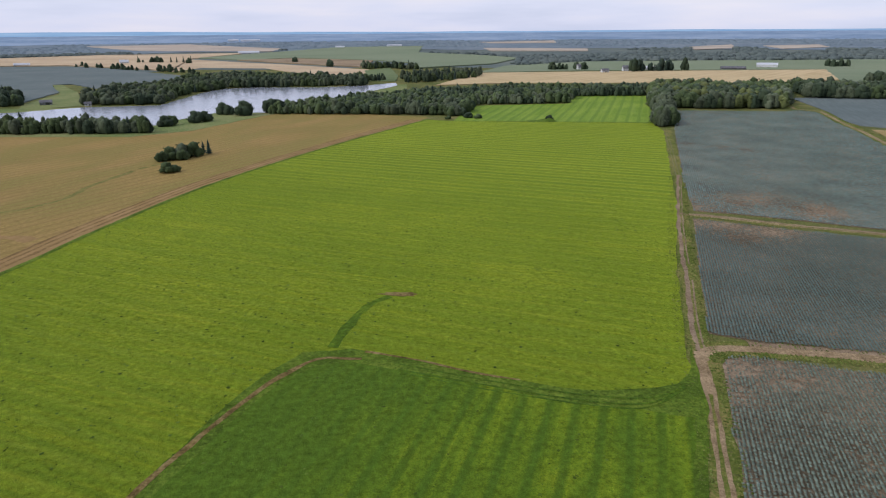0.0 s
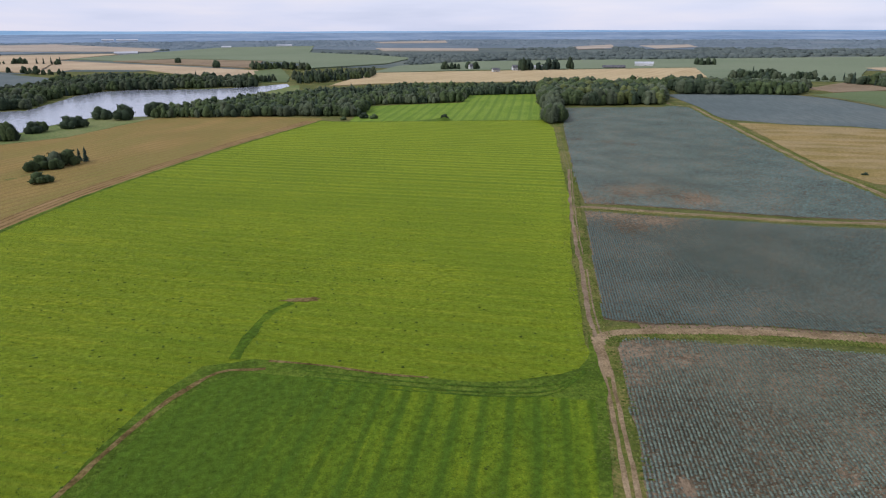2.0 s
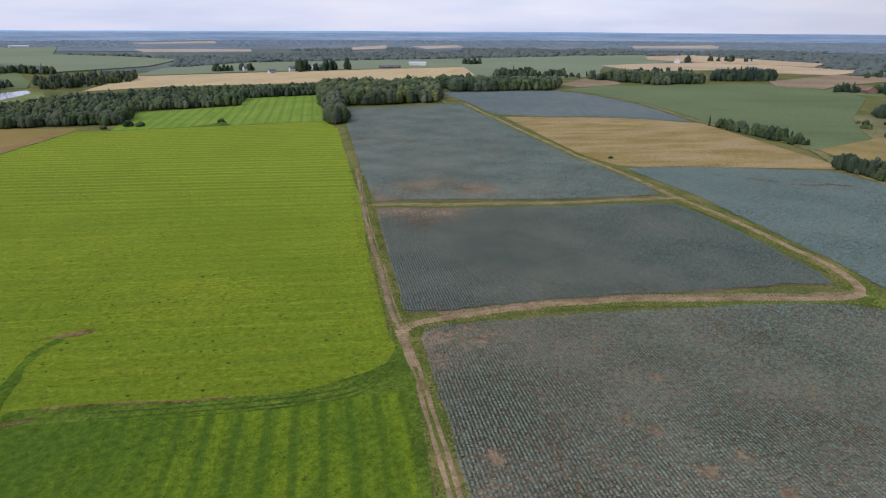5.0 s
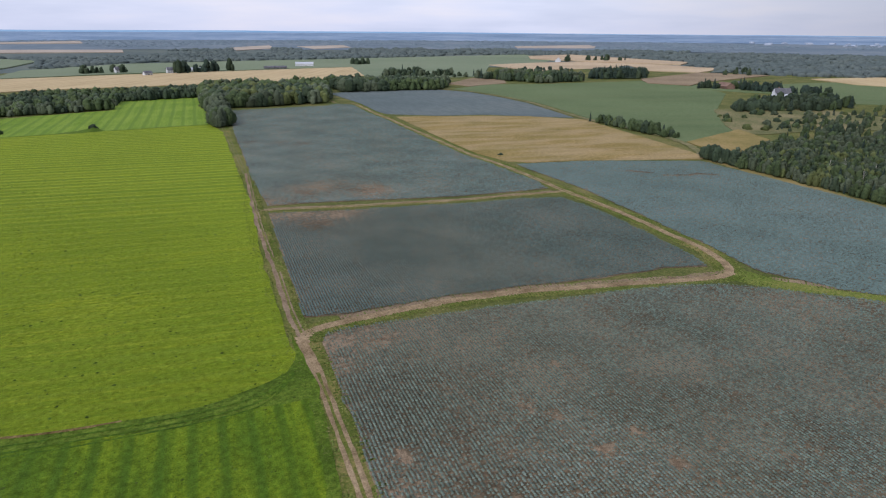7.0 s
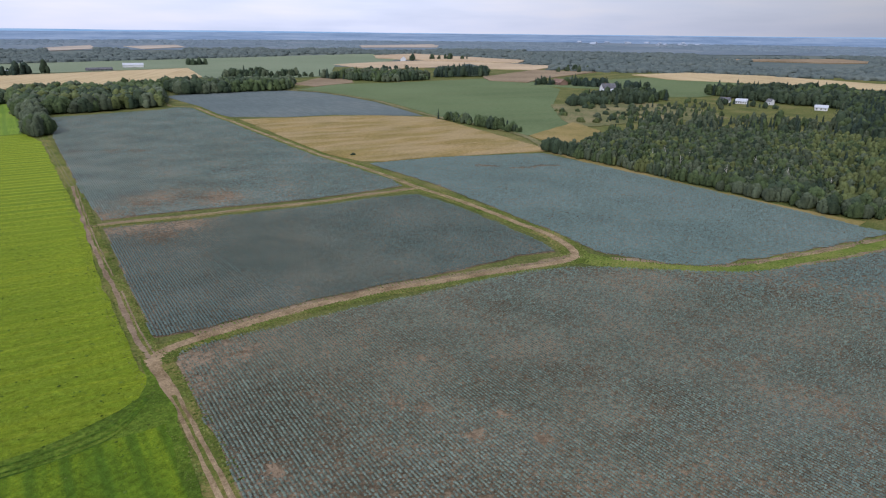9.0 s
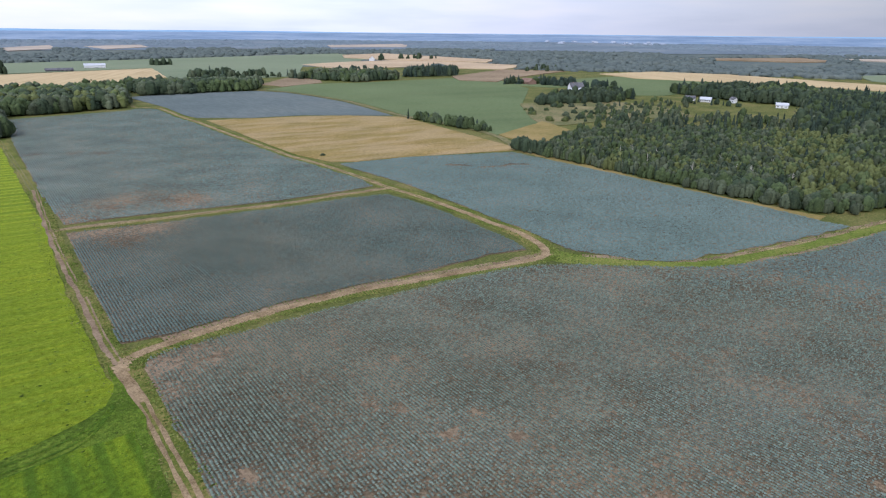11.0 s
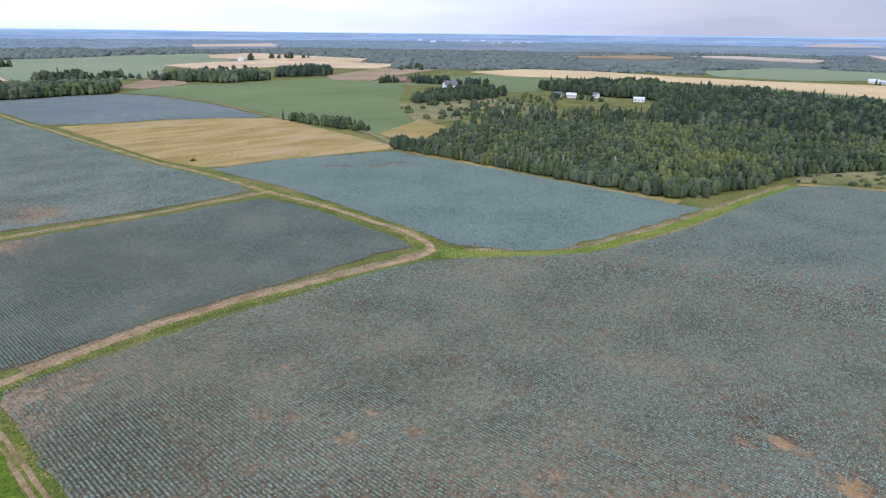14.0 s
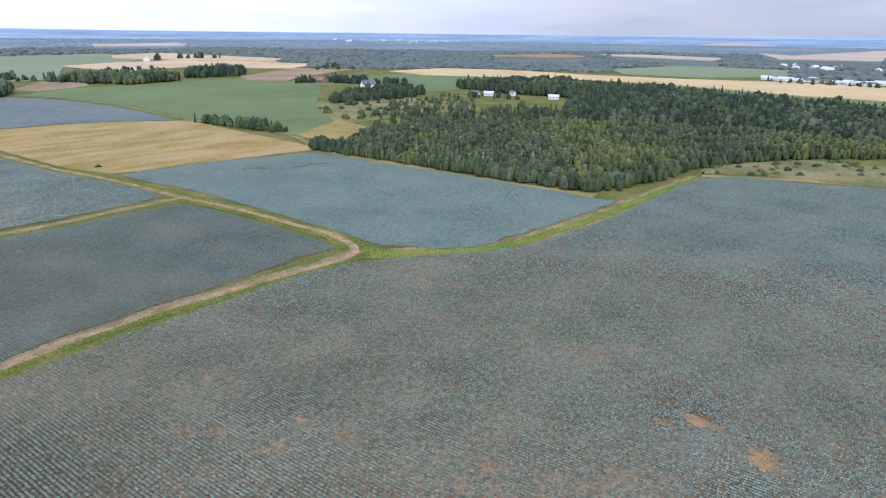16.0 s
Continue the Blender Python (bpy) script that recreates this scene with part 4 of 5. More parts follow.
def trunk_shape(seed, height=0.7, wide=0.022):
    rs = np.random.default_rng(seed)
    v, t = [], []

    def limb(p, q, r0, r1):
        s0 = len(v)
        for c, r in ((p, r0), (q, r1)):
            for i in range(5):
                a = 2 * math.pi * i / 5
                v.append((c[0] + r * math.cos(a), c[1] + r * math.sin(a), c[2]))
        for i in range(5):
            j = (i + 1) % 5
            t.extend([(s0 + i, s0 + j, s0 + 5 + i), (s0 + j, s0 + 5 + j, s0 + 5 + i)])

    limb((0, 0, -0.02), (0, 0, height * 0.5), wide, wide * 0.7)
    limb((0, 0, height * 0.5), (0.02, 0, height), wide * 0.7, wide * 0.2)
    for _ in range(3):
        a, h = rs.random() * 6.28, height * rs.uniform(0.35, 0.7)
        limb((0, 0, h), (0.2 * math.cos(a), 0.2 * math.sin(a), h + 0.2), wide * 0.4, wide * 0.12)
    return np.array(v), np.array(t)


FINE = [crown_shape(s, 7, 7, 150, 0.040) for s in range(5)]
PLAIN = [crown_shape(20 + s, 4, 5, 10, 0.06) for s in range(5)]
BUSHY = [crown_shape(40 + s, 6, 7, 70, 0.06, 0.5) for s in range(3)]
FIRS = [conifer_shape(s) for s in range(4)]
TRUNKS = [trunk_shape(s) for s in range(3)]
MESHES = {}


def tree(x, y, height, wide, kind, leaf, turn, label):
    """One tree: trunk and crown, eight metres high as built, under an empty at its foot."""
    k = int(abs(x * 7.3 + y * 3.1)) % (4 if kind == "fir" else 3 if kind == "bush" else 5)
    v, t = {"fir": FIRS, "bush": BUSHY}.get(kind, FINE)[k]
    key = (kind, k, leaf)
    if key not in MESHES:
        MESHES[key] = mesh_of("crown", v * 8.0, t, [LEAVES[leaf]], smooth=True)
    if ("trunk", k % 3) not in MESHES:
        MESHES["trunk", k % 3] = mesh_of("trunk", TRUNKS[k % 3][0] * 8.0, TRUNKS[k % 3][1], [M_BARK])
    root = new({"fir": "conifer_tree", "bush": "bush"}.get(kind, "broadleaf_tree"))
    root.matrix_basis = Matrix.LocRotScale((x, y, float(ground_z(math.hypot(x, y)))), Euler((0, 0, turn)), (height * wide / 8, height * wide / 8, height / 8))
    for me, nm in ((MESHES[key], "crown"), (MESHES["trunk", k % 3], "trunk")):
        ob = new(nm, me)
        ob.parent = root
    return tagged(root, label, {"fir": "conifer", "bush": "bush"}.get(kind, "tree"), "trees of the farmland")


WOODS = []  # template group, x, y, height, wide, turn, leaf material


def wood(poly, spacing, heights, mix, singles=0, fir=0.0, fill=1.0, edge=0.75, label="dark green broadleaf tree at the wood's edge", seed=1, slim=1.0):
    """Trees on a jittered grid over a plot; those nearest the camera are single things, the rest join the woodland."""
    rs = np.random.default_rng(seed)
    p = np.array(poly)
    x, y = np.meshgrid(np.arange(p[:, 0].min(), p[:, 0].max(), spacing), np.arange(p[:, 1].min(), p[:, 1].max(), spacing))
    x, y = (q.ravel() + rs.uniform(-0.45, 0.45, q.size) * spacing for q in (x, y))
    ok_ = inside(poly, x, y) & (rs.random(x.size) < fill)
    x, y = x[ok_], y[ok_]
    order = np.argsort(np.hypot(x, y))
    for rank, i in enumerate(order):
        h = rs.triangular(heights[0] * 0.7, sum(heights) / 2, heights[1] * 1.15) * (1 + 0.25 * noise.noise((x[i] * 0.03, y[i] * 0.03, 5.0)))
        patchy = noise.noise((x[i] * 0.012, y[i] * 0.012, 8.0 + seed))
        leaf = mix[int(np.clip((patchy + 0.5 + rs.normal(0, 0.22)) * len(mix), 0, len(mix) - 1))]
        isfir = rs.random() < fir * (1.0 + 1.2 * noise.noise((x[i] * 0.02, y[i] * 0.02, 2.0)))
        w, turn = slim * rs.uniform(0.8, 1.25), rs.random() * 6.28
        if isfir:
            leaf, h, w = 4, h * 1.15, w * 1.1
        if rank < singles:
            tree(x[i], y[i], h, w, "fir" if isfir else "broad", leaf, turn, "dark narrow conifer among broadleaf trees" if isfir else label)
        else:
            WOODS.append(("fir" if isfir else "plain", x[i], y[i], h, w, turn, leaf))


def join_woods(name, label):
    vs, ts, ms, at = [], [], [], 0
    for kind, group in (("fir", FIRS), ("plain", PLAIN), ("bush", BUSHY)):
        rows_ = [w for w in WOODS if w[0] == kind]
        for k, (v, t) in enumerate(group):
            mine = np.array([w[1:] for w in rows_[k::len(group)]], float)
            if not len(mine):
                continue
            x, y, h, w, a, leaf = mine.T
            c, s = np.cos(a)[:, None], np.sin(a)[:, None]
            px, py = (v[None, :, 0] * c - v[None, :, 1] * s) * (h * w)[:, None], (v[None, :, 0] * s + v[None, :, 1] * c) * (h * w)[:, None]
            z = v[None, :, 2] * h[:, None] + ground_z(np.hypot(x, y))[:, None]
            vs.append(np.stack([px + x[:, None], py + y[:, None], z], -1).reshape(-1, 3))
            ts.append((t[None] + (at + np.arange(len(x)) * len(v))[:, None, None]).reshape(-1, 3))
            ms.append(np.repeat(leaf.astype(int), len(t)))
            at += len(x) * len(v)
    WOODS.clear()
    return tagged(new(name, mesh_of(name, np.concatenate(vs), np.concatenate(ts), LEAVES, np.concatenate(ms), True)), label, "woods", kind="stuff")


# lakeside and field-edge woods
wood([(-154, 574), (-41, 567), (19, 551), (32, 637), (124, 645), (145, 711), (229, 711), (250, 777), (80, 785), (-1, 756), (-79, 687), (-132, 629)], 5.4, (6.5, 10.5), (0, 3, 0, 1, 1), 45, 0.04, seed=1, slim=1.2)
wood([(194, 597), (311, 587), (382, 724), (250, 777), (229, 711)], 6.0, (11.5, 14.5), (0, 0, 3, 2, 1), 30, 0, seed=2, slim=1.3)
wood([(160, 480), (172, 480), (224, 640), (208, 640)], 6.0, (11, 14), (0, 3), 25, 0, seed=3)
wood([(382, 676), (500, 640), (560, 710), (405, 765)], 7.5, (11, 14), (0, 1, 3), 20, 0, seed=4, slim=1.3)
join_woods("woodland", "dense broadleaf wood behind the fields")
wood([(-359, 656), (-287, 661), (-299, 767), (-279, 851), (-99, 877), (-110, 965), (-345, 1050), (-380, 1005), (-360, 875), (-417, 763)], 8.0, (9, 12), (0, 3, 1), 10, 0.05, seed=5, slim=1.3)
wood([(-480, 456), (-330, 467), (-209, 466), (-225, 482), (-360, 492), (-480, 492)], 5.5, (9, 12), (0, 3, 1), 20, 0.1, seed=6)
wood([(-480, 655), (-422, 651), (-471, 729), (-560, 735)], 7.0, (12, 15), (0, 1), 5, 0.1, seed=7, slim=1.3)
wood([(-155, 1250), (-105, 1270), (-40, 1210), (-60, 1300), (-155, 1330)], 10.0, (10, 14), (1, 0, 3), 0, 0.2, 0.8, seed=8)
wood([(-45, 905), (-5, 930), (60, 1010), (62, 1080), (-40, 1080), (-60, 980)], 9.0, (10, 13), (1, 0, 3), 0, 0.35, 0.85, seed=41)
wood([(-105, 940), (-80, 945), (-85, 990), (-110, 985)], 9.0, (8, 11), (1, 3), 0, 0.1, 0.8, seed=42)
join_woods("woodland", "dark wood along the lake shore")
# the large wood beyond the cabbages
wood([(341, 186), (327, 133), (308, 80), (299, 40), (350, 40), (520, 30), (520, 60), (480, 150), (430, 190)], 3.2, (4.0, 7.5), (3, 0, 1, 3, 0, 2), 60, 0.06, slim=1.05,
     label="young grey-green tree at the wood's edge", seed=9)
wood([(299, 40), (296, 36), (297, 16), (341, -12), (368, -20), (417, -72), (440, -130), (470, -165), (520, -60), (520, 30)], 3.8, (4.5, 8.5), (3, 0, 1, 0, 3, 2), 50, 0.06, slim=1.0,
     label="round green tree at the wood's edge", seed=43)
wood([(520, 60), (520, -60), (470, -165), (699, -199), (760, -110), (840, -23), (915, 125), (800, 130), (700, 75), (623, 83)], 6.2, (8, 12.5), (1, 0, 1, 1, 3), 0, 0.42, seed=10, slim=1.2)
wood([(520, 60), (623, 83), (600, 130), (560, 165), (500, 200), (430, 200), (480, 150)], 8.0, (5, 9), (0, 3, 1), 20, 0.3, 0.7, seed=11)
wood([(806, 246), (880, 235), (935, 125), (827, 66), (740, 80), (760, 165)], 8.5, (10, 14), (1, 1, 0), 0, 0.2, seed=12, slim=1.35)
wood([(575, 309), (637, 262), (712, 251), (749, 308), (645, 332)], 8.5, (8, 12), (1, 0), 20, 0.05, 0.8, seed=13, slim=1.35)
wood([(600, 250), (700, 235), (730, 190), (640, 180), (560, 220), (500, 230)], 13.0, (3, 7), (0, 3, 1), 0, 0.3, 0.6, seed=14)
join_woods("woodland", "large mixed wood beyond the cabbage fields")
wood([(470, 225), (520, 206), (590, 160), (640, 190), (600, 215), (520, 235)], 6.5, (3, 6), (0, 3, 1), 20, 0.15, 0.5, label="small tree in rough meadow", seed=44)
wood([(690, 150), (700, 135), (725, 180), (725, 215), (700, 200)], 7.0, (4, 7), (1, 0), 10, 0.3, 0.55, label="small tree beside the white houses", seed=45)
wood([(1110, -150), (1150, -150), (1085, -290), (1055, -290)], 11.0, (5, 9), (1, 0), 0, 0.1, 0.6, seed=46)
join_woods("woodland", "small trees of the rough meadow and farmyards")
# hedges, copses and farm trees
wood([(417, 336), (425, 332), (405, 248), (394, 252)], 4.0, (5, 8), (1, 0), 30, 0.05, label="hedge tree between fields", seed=15)
wood([(345, 196), (352, 198), (350, 172), (338, 172)], 4.5, (6, 9), (1, 1), 20, 0, label="dense dark hedge tree", seed=16)
wood([(660, 770), (664, 690), (676, 645), (752, 629), (790, 680), (750, 770)], 7.5, (9, 14), (1, 0, 3), 0, 0.05, 0.85, seed=17, slim=1.3)
wood([(794, 656), (878, 616), (938, 658), (871, 710)], 7.0, (12, 15), (4, 1), 0, 0.75, seed=18, slim=1.3)
wood([(775, 470), (800, 480), (850, 430), (835, 415)], 9.0, (8, 12), (1, 0), 10, 0.4, 0.7, seed=19, slim=1.35)
wood([(800, 420), (815, 425), (840, 330), (820, 330)], 9.0, (8, 12), (1, 4), 10, 0.5, 0.9, seed=20, slim=1.35)
wood([(565, 885), (651, 812), (676, 836), (600, 915)], 8.5, (8, 13), (1, 3), 0, 0.05, 0.8, seed=21, slim=1.35)
wood([(640, 800), (655, 790), (690, 800), (672, 822)], 9.0, (5, 9), (1, 3), 0, 0.0, 0.6, seed=31, slim=1.4)
wood([(-775, 1390), (-430, 1150), (-420, 1165), (-770, 1410)], 14.0, (8, 13), (1,), 0, 0, 0.8, seed=22)
wood([(300, 1118), (330, 1110), (420, 1125), (400, 1150)], 14.0, (14, 24), (1, 4), 0, 0.3, 0.8, seed=23)
wood([(180, 1180), (250, 1165), (260, 1185), (190, 1200)], 13.0, (10, 15), (1,), 0, 0, 0.8, seed=24)
wood([(685, 1190), (730, 1180), (735, 1200), (690, 1210)], 12.0, (12, 16), (1,), 0, 0, seed=25)
wood([(1180, 1050), (1330, 980), (1340, 1010), (1190, 1075)], 18.0, (12, 18), (1,), 0, 0.2, 0.7, seed=26)
wood([(810, 847), (862, 765), (996, 854), (882, 892)], 15.0, (4, 7), (1, 4), 0, 0.3, 0.75, seed=27, slim=1.3)
wood([(-710, 1520), (-620, 1520), (-560, 1500), (-560, 1520), (-700, 1545)], 14.0, (12, 16), (1,), 0, 0.3, seed=28)
wood([(1140, 620), (1180, 540), (1050, 560), (1060, 620)], 20.0, (9, 13), (1,), 0, 0.2, 0.6, seed=29)
wood([(650, -215), (690, -205), (860, -60), (835, -60)], 12.0, (8, 12), (4, 1), 0, 0.6, 0.8, seed=30)
join_woods("woodland", "scattered copses and hedges of the plain")
rs = np.random.default_rng(77)
for bx, by, h, w, kind, leaf in ((-157, 366, 8, 1.1, "bush", 0), (-152, 371, 9, 1.0, "bush", 3), (-147, 376, 9, 1.08, "bush", 0), (-160, 361, 6, 1.15, "bush", 0), (-150, 366, 6, 1.2, "bush", 0),
                                 (-141, 384, 9, 1.3, "fir", 4), (-145, 386, 8, 1.3, "fir", 4), (-144, 330, 6, 1.3, "bush", 0), (-141, 332, 4, 1.3, "bush", 0),
                                 (-216, 503, 9, 1.15, "bush", 1), (-214, 510, 8, 1.15, "bush", 0), (-200, 524, 10, 1.15, "bush", 1), (-194, 530, 9, 1.15, "bush", 1), (-225, 486, 6, 1.5, "bush", 0),
                                 (-195, 578, 11, 1.08, "bush", 1), (-189, 575, 9, 1.08, "bush", 1), (-174, 569, 13, 1.15, "bush", 1), (-154, 586, 13, 1.15, "bush", 1), (-148, 588, 12, 1.15, "bush", 1),
                                 (86, 517, 5, 1.2, "bush", 1), (30, 536, 4, 1.6, "bush", 0), (22, 540, 5, 1.5, "bush", 1), (5, 533, 3, 1.7, "bush", 0), (258, 275, 1.6, 1.8, "bush", 1),
                                 (-225, 1335, 16, 1.2, "broad", 1), (-330, 1500, 14, 1.2, "broad", 1), (625, 912, 16, 0.9, "fir", 4), (690, 805, 12, 1.0, "fir", 4), (417, 340, 9, 0.8, "fir", 4)):
    tree(bx, by, h, w, kind, leaf, rs.random() * 6.28, {"fir": "dark slender conifer standing alone", "bush": "low rounded green bush"}.get(kind, "dark green round tree in the open"))
for i in range(100):
    x, y = 358 + 62 * rs.random(), -25 - 100 * rs.random()
    if x + 0.35 * (y + 25) > 352:
        tree(x, y, rs.uniform(0.9, 2.6), 1.4, "bush", int(rs.integers(0, 4)), rs.random() * 6.28, "low scrub bush in dry grass")
for i in range(110):
    x, y = rs.uniform(440, 690), rs.uniform(190, 300)
    if inside([(578, 326), (671, 276), (646, 203), (590, 157), (520, 204), (466, 221), (495, 269)], np.array([x]), np.array([y]))[0]:
        tree(x, y, rs.uniform(2, 5), 1.3, "bush", int(rs.integers(0, 4)), rs.random() * 6.28, "low scrub bush in rough meadow")

M_PALEBARK = material("pale_dead_bark", (0.28, 0.26, 0.23), (0.38, 0.36, 0.33), (0.46, 0.44, 0.41), 0.5, 4.0, 0.3)
for i in range(11):
    key = ("dead", i % 3)
    if key not in MESHES:
        MESHES[key] = mesh_of("dead_tree", *trunk_shape(60 + i % 3, 1.0, 0.03), [M_PALEBARK])
    k = rs.random()
    ob = new("dead_tree", MESHES[key])
    ob.matrix_basis = Matrix.LocRotScale((312 + 60 * rs.random() + 20 * k, 20 + 130 * k, 0), Euler((0.1 * rs.normal(), 0.1 * rs.normal(), rs.random() * 6.28)), (8, 8, rs.uniform(8, 10.5)))
    tagged(ob, "pale bare dead tree among green trees", "dead tree", "dead trees in the wood")

# a heap of earth overgrown with weeds in the striped field
bm = bmesh.new()
bmesh.ops.create_grid(bm, x_segments=24, y_segments=12, size=1)
for v in bm.verts:
    x, y = v.co.x, v.co.y
    hgt = max(0.0, 1 - x * x - y * y) * (2.2 * math.exp(-((x - 0.55) / 0.35) ** 2) + 0.8) * (1 + 0.6 * noise.noise((x * 5, y * 5, 0)))
    v.co = (78 + 15 * x, 515 + 5 * y, 0.2 + hgt)
me = bpy.data.meshes.new("earth_mound")
bm.to_mesh(me)
bm.free()
me.materials.append(M_TUFT)
tagged(new("earth_mound", me), "weedy earth mound in the striped crop", "mound")

# ---- distant woods: low tree masses, kept off the camera's sight lines to the fields ----
rng = np.random.default_rng(12)


def distant_woods(r0, r1, count, mat, cover, label, wide, tall):
    r = np.sqrt(rng.uniform(r0 ** 2, r1 ** 2, count))
    a_ = np.radians(rng.uniform(-40, 115, count))
    x, y = r * np.sin(a_), r * np.cos(a_)
    keep = np.ones(count, bool)
    for back in (0, 90, 190, 290):
        k = 1 + back / r
        for poly in FAR_POLYS:
            keep &= ~inside(poly, x * k, y * k)
    keep &= np.array([noise.noise((i * 0.0016, j * 0.0016, 3.0)) + 0.35 * noise.noise((i * 0.006, j * 0.006, 6.0)) for i, j in zip(x, y)]) > cover
    x, y, r = x[keep], y[keep], r[keep]
    n_ = len(x)
    k = 5
    a_ = np.arange(k) * 2 * np.pi / k + rng.random((n_, 1)) * 6.28
    w, h = rng.uniform(*wide, (n_, 1)), rng.uniform(*tall, (n_, 1))
    z = ground_z(r)[:, None]
    rows_ = []
    for f, zf in ((1.0, 0.0), (1.05, 0.5), (0.55, 0.88)):
        q = w * f * (0.75 + 0.5 * rng.random((n_, k)))
        rows_.append(np.stack([x[:, None] + q * np.cos(a_), y[:, None] + q * np.sin(a_), z + h * zf * (0.85 + 0.3 * rng.random((n_, k)))], -1))
    rows_.append(np.stack([x[:, None], y[:, None], z + h], -1))
    verts = np.concatenate(rows_, 1).reshape(-1, 3)
    t = []
    for lv in range(2):
        for i in range(k):
            a0, b0 = lv * k + i, lv * k + (i + 1) % k
            t += [(a0, b0, a0 + k), (b0, b0 + k, a0 + k)]
    t += [(2 * k + i, 2 * k + (i + 1) % k, 3 * k) for i in range(k)]
    tri = ((np.arange(n_) * (3 * k + 1))[:, None, None] + np.array(t)[None]).reshape(-1, 3)
    return tagged(new("distant_woods", mesh_of("distant_woods", verts, tri, [mat], smooth=True)), label, "woods", kind="stuff")


# Two bands, flattened and tinted greyer then bluer: haze put into colour.
distant_woods(1250, 2300, 17000, M_HAZEWOODS_MID, -0.18, "woods on the far plain tinted grey-green for haze", (5, 11), (4.5, 8))
distant_woods(2200, 3300, 12000, M_HAZEWOODS_FAR, -0.15, "distant woods tinted blue-grey for haze", (7, 13), (2.2, 4.0))


# ---- buildings ----
def box(bm_, x0, y0, z0, x1, y1, z1):
    m = Matrix.Translation(((x0 + x1) / 2, (y0 + y1) / 2, (z0 + z1) / 2)) @ Matrix.Diagonal((x1 - x0, y1 - y0, z1 - z0, 1))
    bmesh.ops.create_cube(bm_, size=1, matrix=m)


def building(name, x, y, turn, length, depth, eaves, ridge, wall_mat, roof_mat, label, category, storeys=1, bays=4, chimney=False, doors=1):
    """A gabled building with walls, overhanging roof, windows and door."""
    root = new(name)
    root.matrix_basis = pose(x, y, float(ground_z(math.hypot(x, y))), 0, 0, turn)
    a, b = length / 2, depth / 2
    bm_ = bmesh.new()
    low = [bm_.verts.new(p) for p in ((-a, -b, -0.5), (a, -b, -0.5), (a, b, -0.5), (-a, b, -0.5))]
    up = [bm_.verts.new(p) for p in ((-a, -b, eaves), (a, -b, eaves), (a, b, eaves), (-a, b, eaves))]
    e0, e1 = bm_.verts.new((-a, 0, ridge - 0.15)), bm_.verts.new((a, 0, ridge - 0.15))
    for f in ((low[0], low[1], up[1], up[0]), (low[2], low[3], up[3], up[2]), (low[1], low[2], up[2], e1, up[1]), (low[3], low[0], up[0], e0, up[3])):
        bm_.faces.new(f)
    part("wall", bm_, wall_mat, root)
    for s in (-1, 1):
        bm_ = bmesh.new()
        o, drop = 0.5, (ridge - eaves) * 0.5 / b
        pts = [(-a - o, s * (b + o), eaves - drop), (a + o, s * (b + o), eaves - drop), (a + o, 0, ridge), (-a - o, 0, ridge)]
        tp = [bm_.verts.new((px, py, pz + 0.22)) for px, py, pz in pts]
        bt = [bm_.verts.new(p) for p in pts]
        for f in (tp, bt[::-1], *((tp[i], bt[i], bt[(i + 1) % 4], tp[(i + 1) % 4]) for i in range(4))):
            bm_.faces.new(f)
        bmesh.ops.recalc_face_normals(bm_, faces=bm_.faces)
        part("roof", bm_, roof_mat, root)
    for st in range(storeys):
        z0 = 0.9 + st * 2.8
        for i in range(bays):
            cx = -a + length * (i + 0.5) / bays
            for s in (-1, 1):
                if st == 0 and i == bays // 2 and s < 0 and doors:
                    continue
                bm_ = bmesh.new()
                box(bm_, cx - 0.6, s * b - 0.06, z0, cx + 0.6, s * b + 0.06, z0 + 1.3)
                pane = part("window", bm_, M_GLASS, root)
                if math.hypot(x, y) < 900:
                    bm_ = bmesh.new()
                    for x0, x1, za, zb in ((-0.7, -0.58, -0.1, 1.4), (0.58, 0.7, -0.1, 1.4), (-0.58, 0.58, -0.1, 0.02), (-0.58, 0.58, 1.28, 1.4), (-0.03, 0.03, 0.02, 1.28)):
                        box(bm_, cx + x0, s * b - 0.09, z0 + za, cx + x1, s * b + 0.09, z0 + zb)
                    part("frame", bm_, M_WHITE, pane, "white window frame")
    if doors:
        cx = -a + length * (bays // 2 + 0.5) / bays
        bm_ = bmesh.new()
        box(bm_, cx - 0.5 * doors, -b - 0.08, 0, cx + 0.5 * doors, -b + 0.05, 2.1 + 0.4 * (doors > 1))
        part("door", bm_, M_GLASS, root)
    if chimney:
        bm_ = bmesh.new()
        box(bm_, a * 0.4, -0.4, ridge - 0.8, a * 0.4 + 0.8, 0.4, ridge + 1.2)
        part("chimney", bm_, M_ROOFBROWN, root)
    return tagged(root, label, category)


building("farmhouse", 752, 346, 140, 17, 10, 5.5, 10.5, M_WHITE, M_ROOF, "white two-storey farmhouse with a grey gabled roof", "house", 2, 4, True)
building("house_wing", 741, 340, 120, 12, 7, 3, 5, M_WHITE, M_ROOFWHITE, "low white wing beside the farmhouse", "house", 1, 4)
building("bungalow", 735, 203, 95, 11, 8, 2.8, 5, M_WHITE, M_ROOF, "long white bungalow at the wood's edge", "house", 1, 5)
building("bungalow", 731, 185, 95, 11, 8, 2.8, 5, M_WHITE, M_ROOFWHITE, "long white bungalow at the wood's edge", "house", 1, 5)
building("shed", 720, 109, 100, 11, 7, 3, 5, M_WHITE, M_ROOFWHITE, "white shed among conifers", "shed", 1, 3, False, 3)
building("house", 739, 159, 60, 6, 5, 4, 6, M_WHITE, M_ROOF, "narrow pale house among the trees", "house", 2, 2)
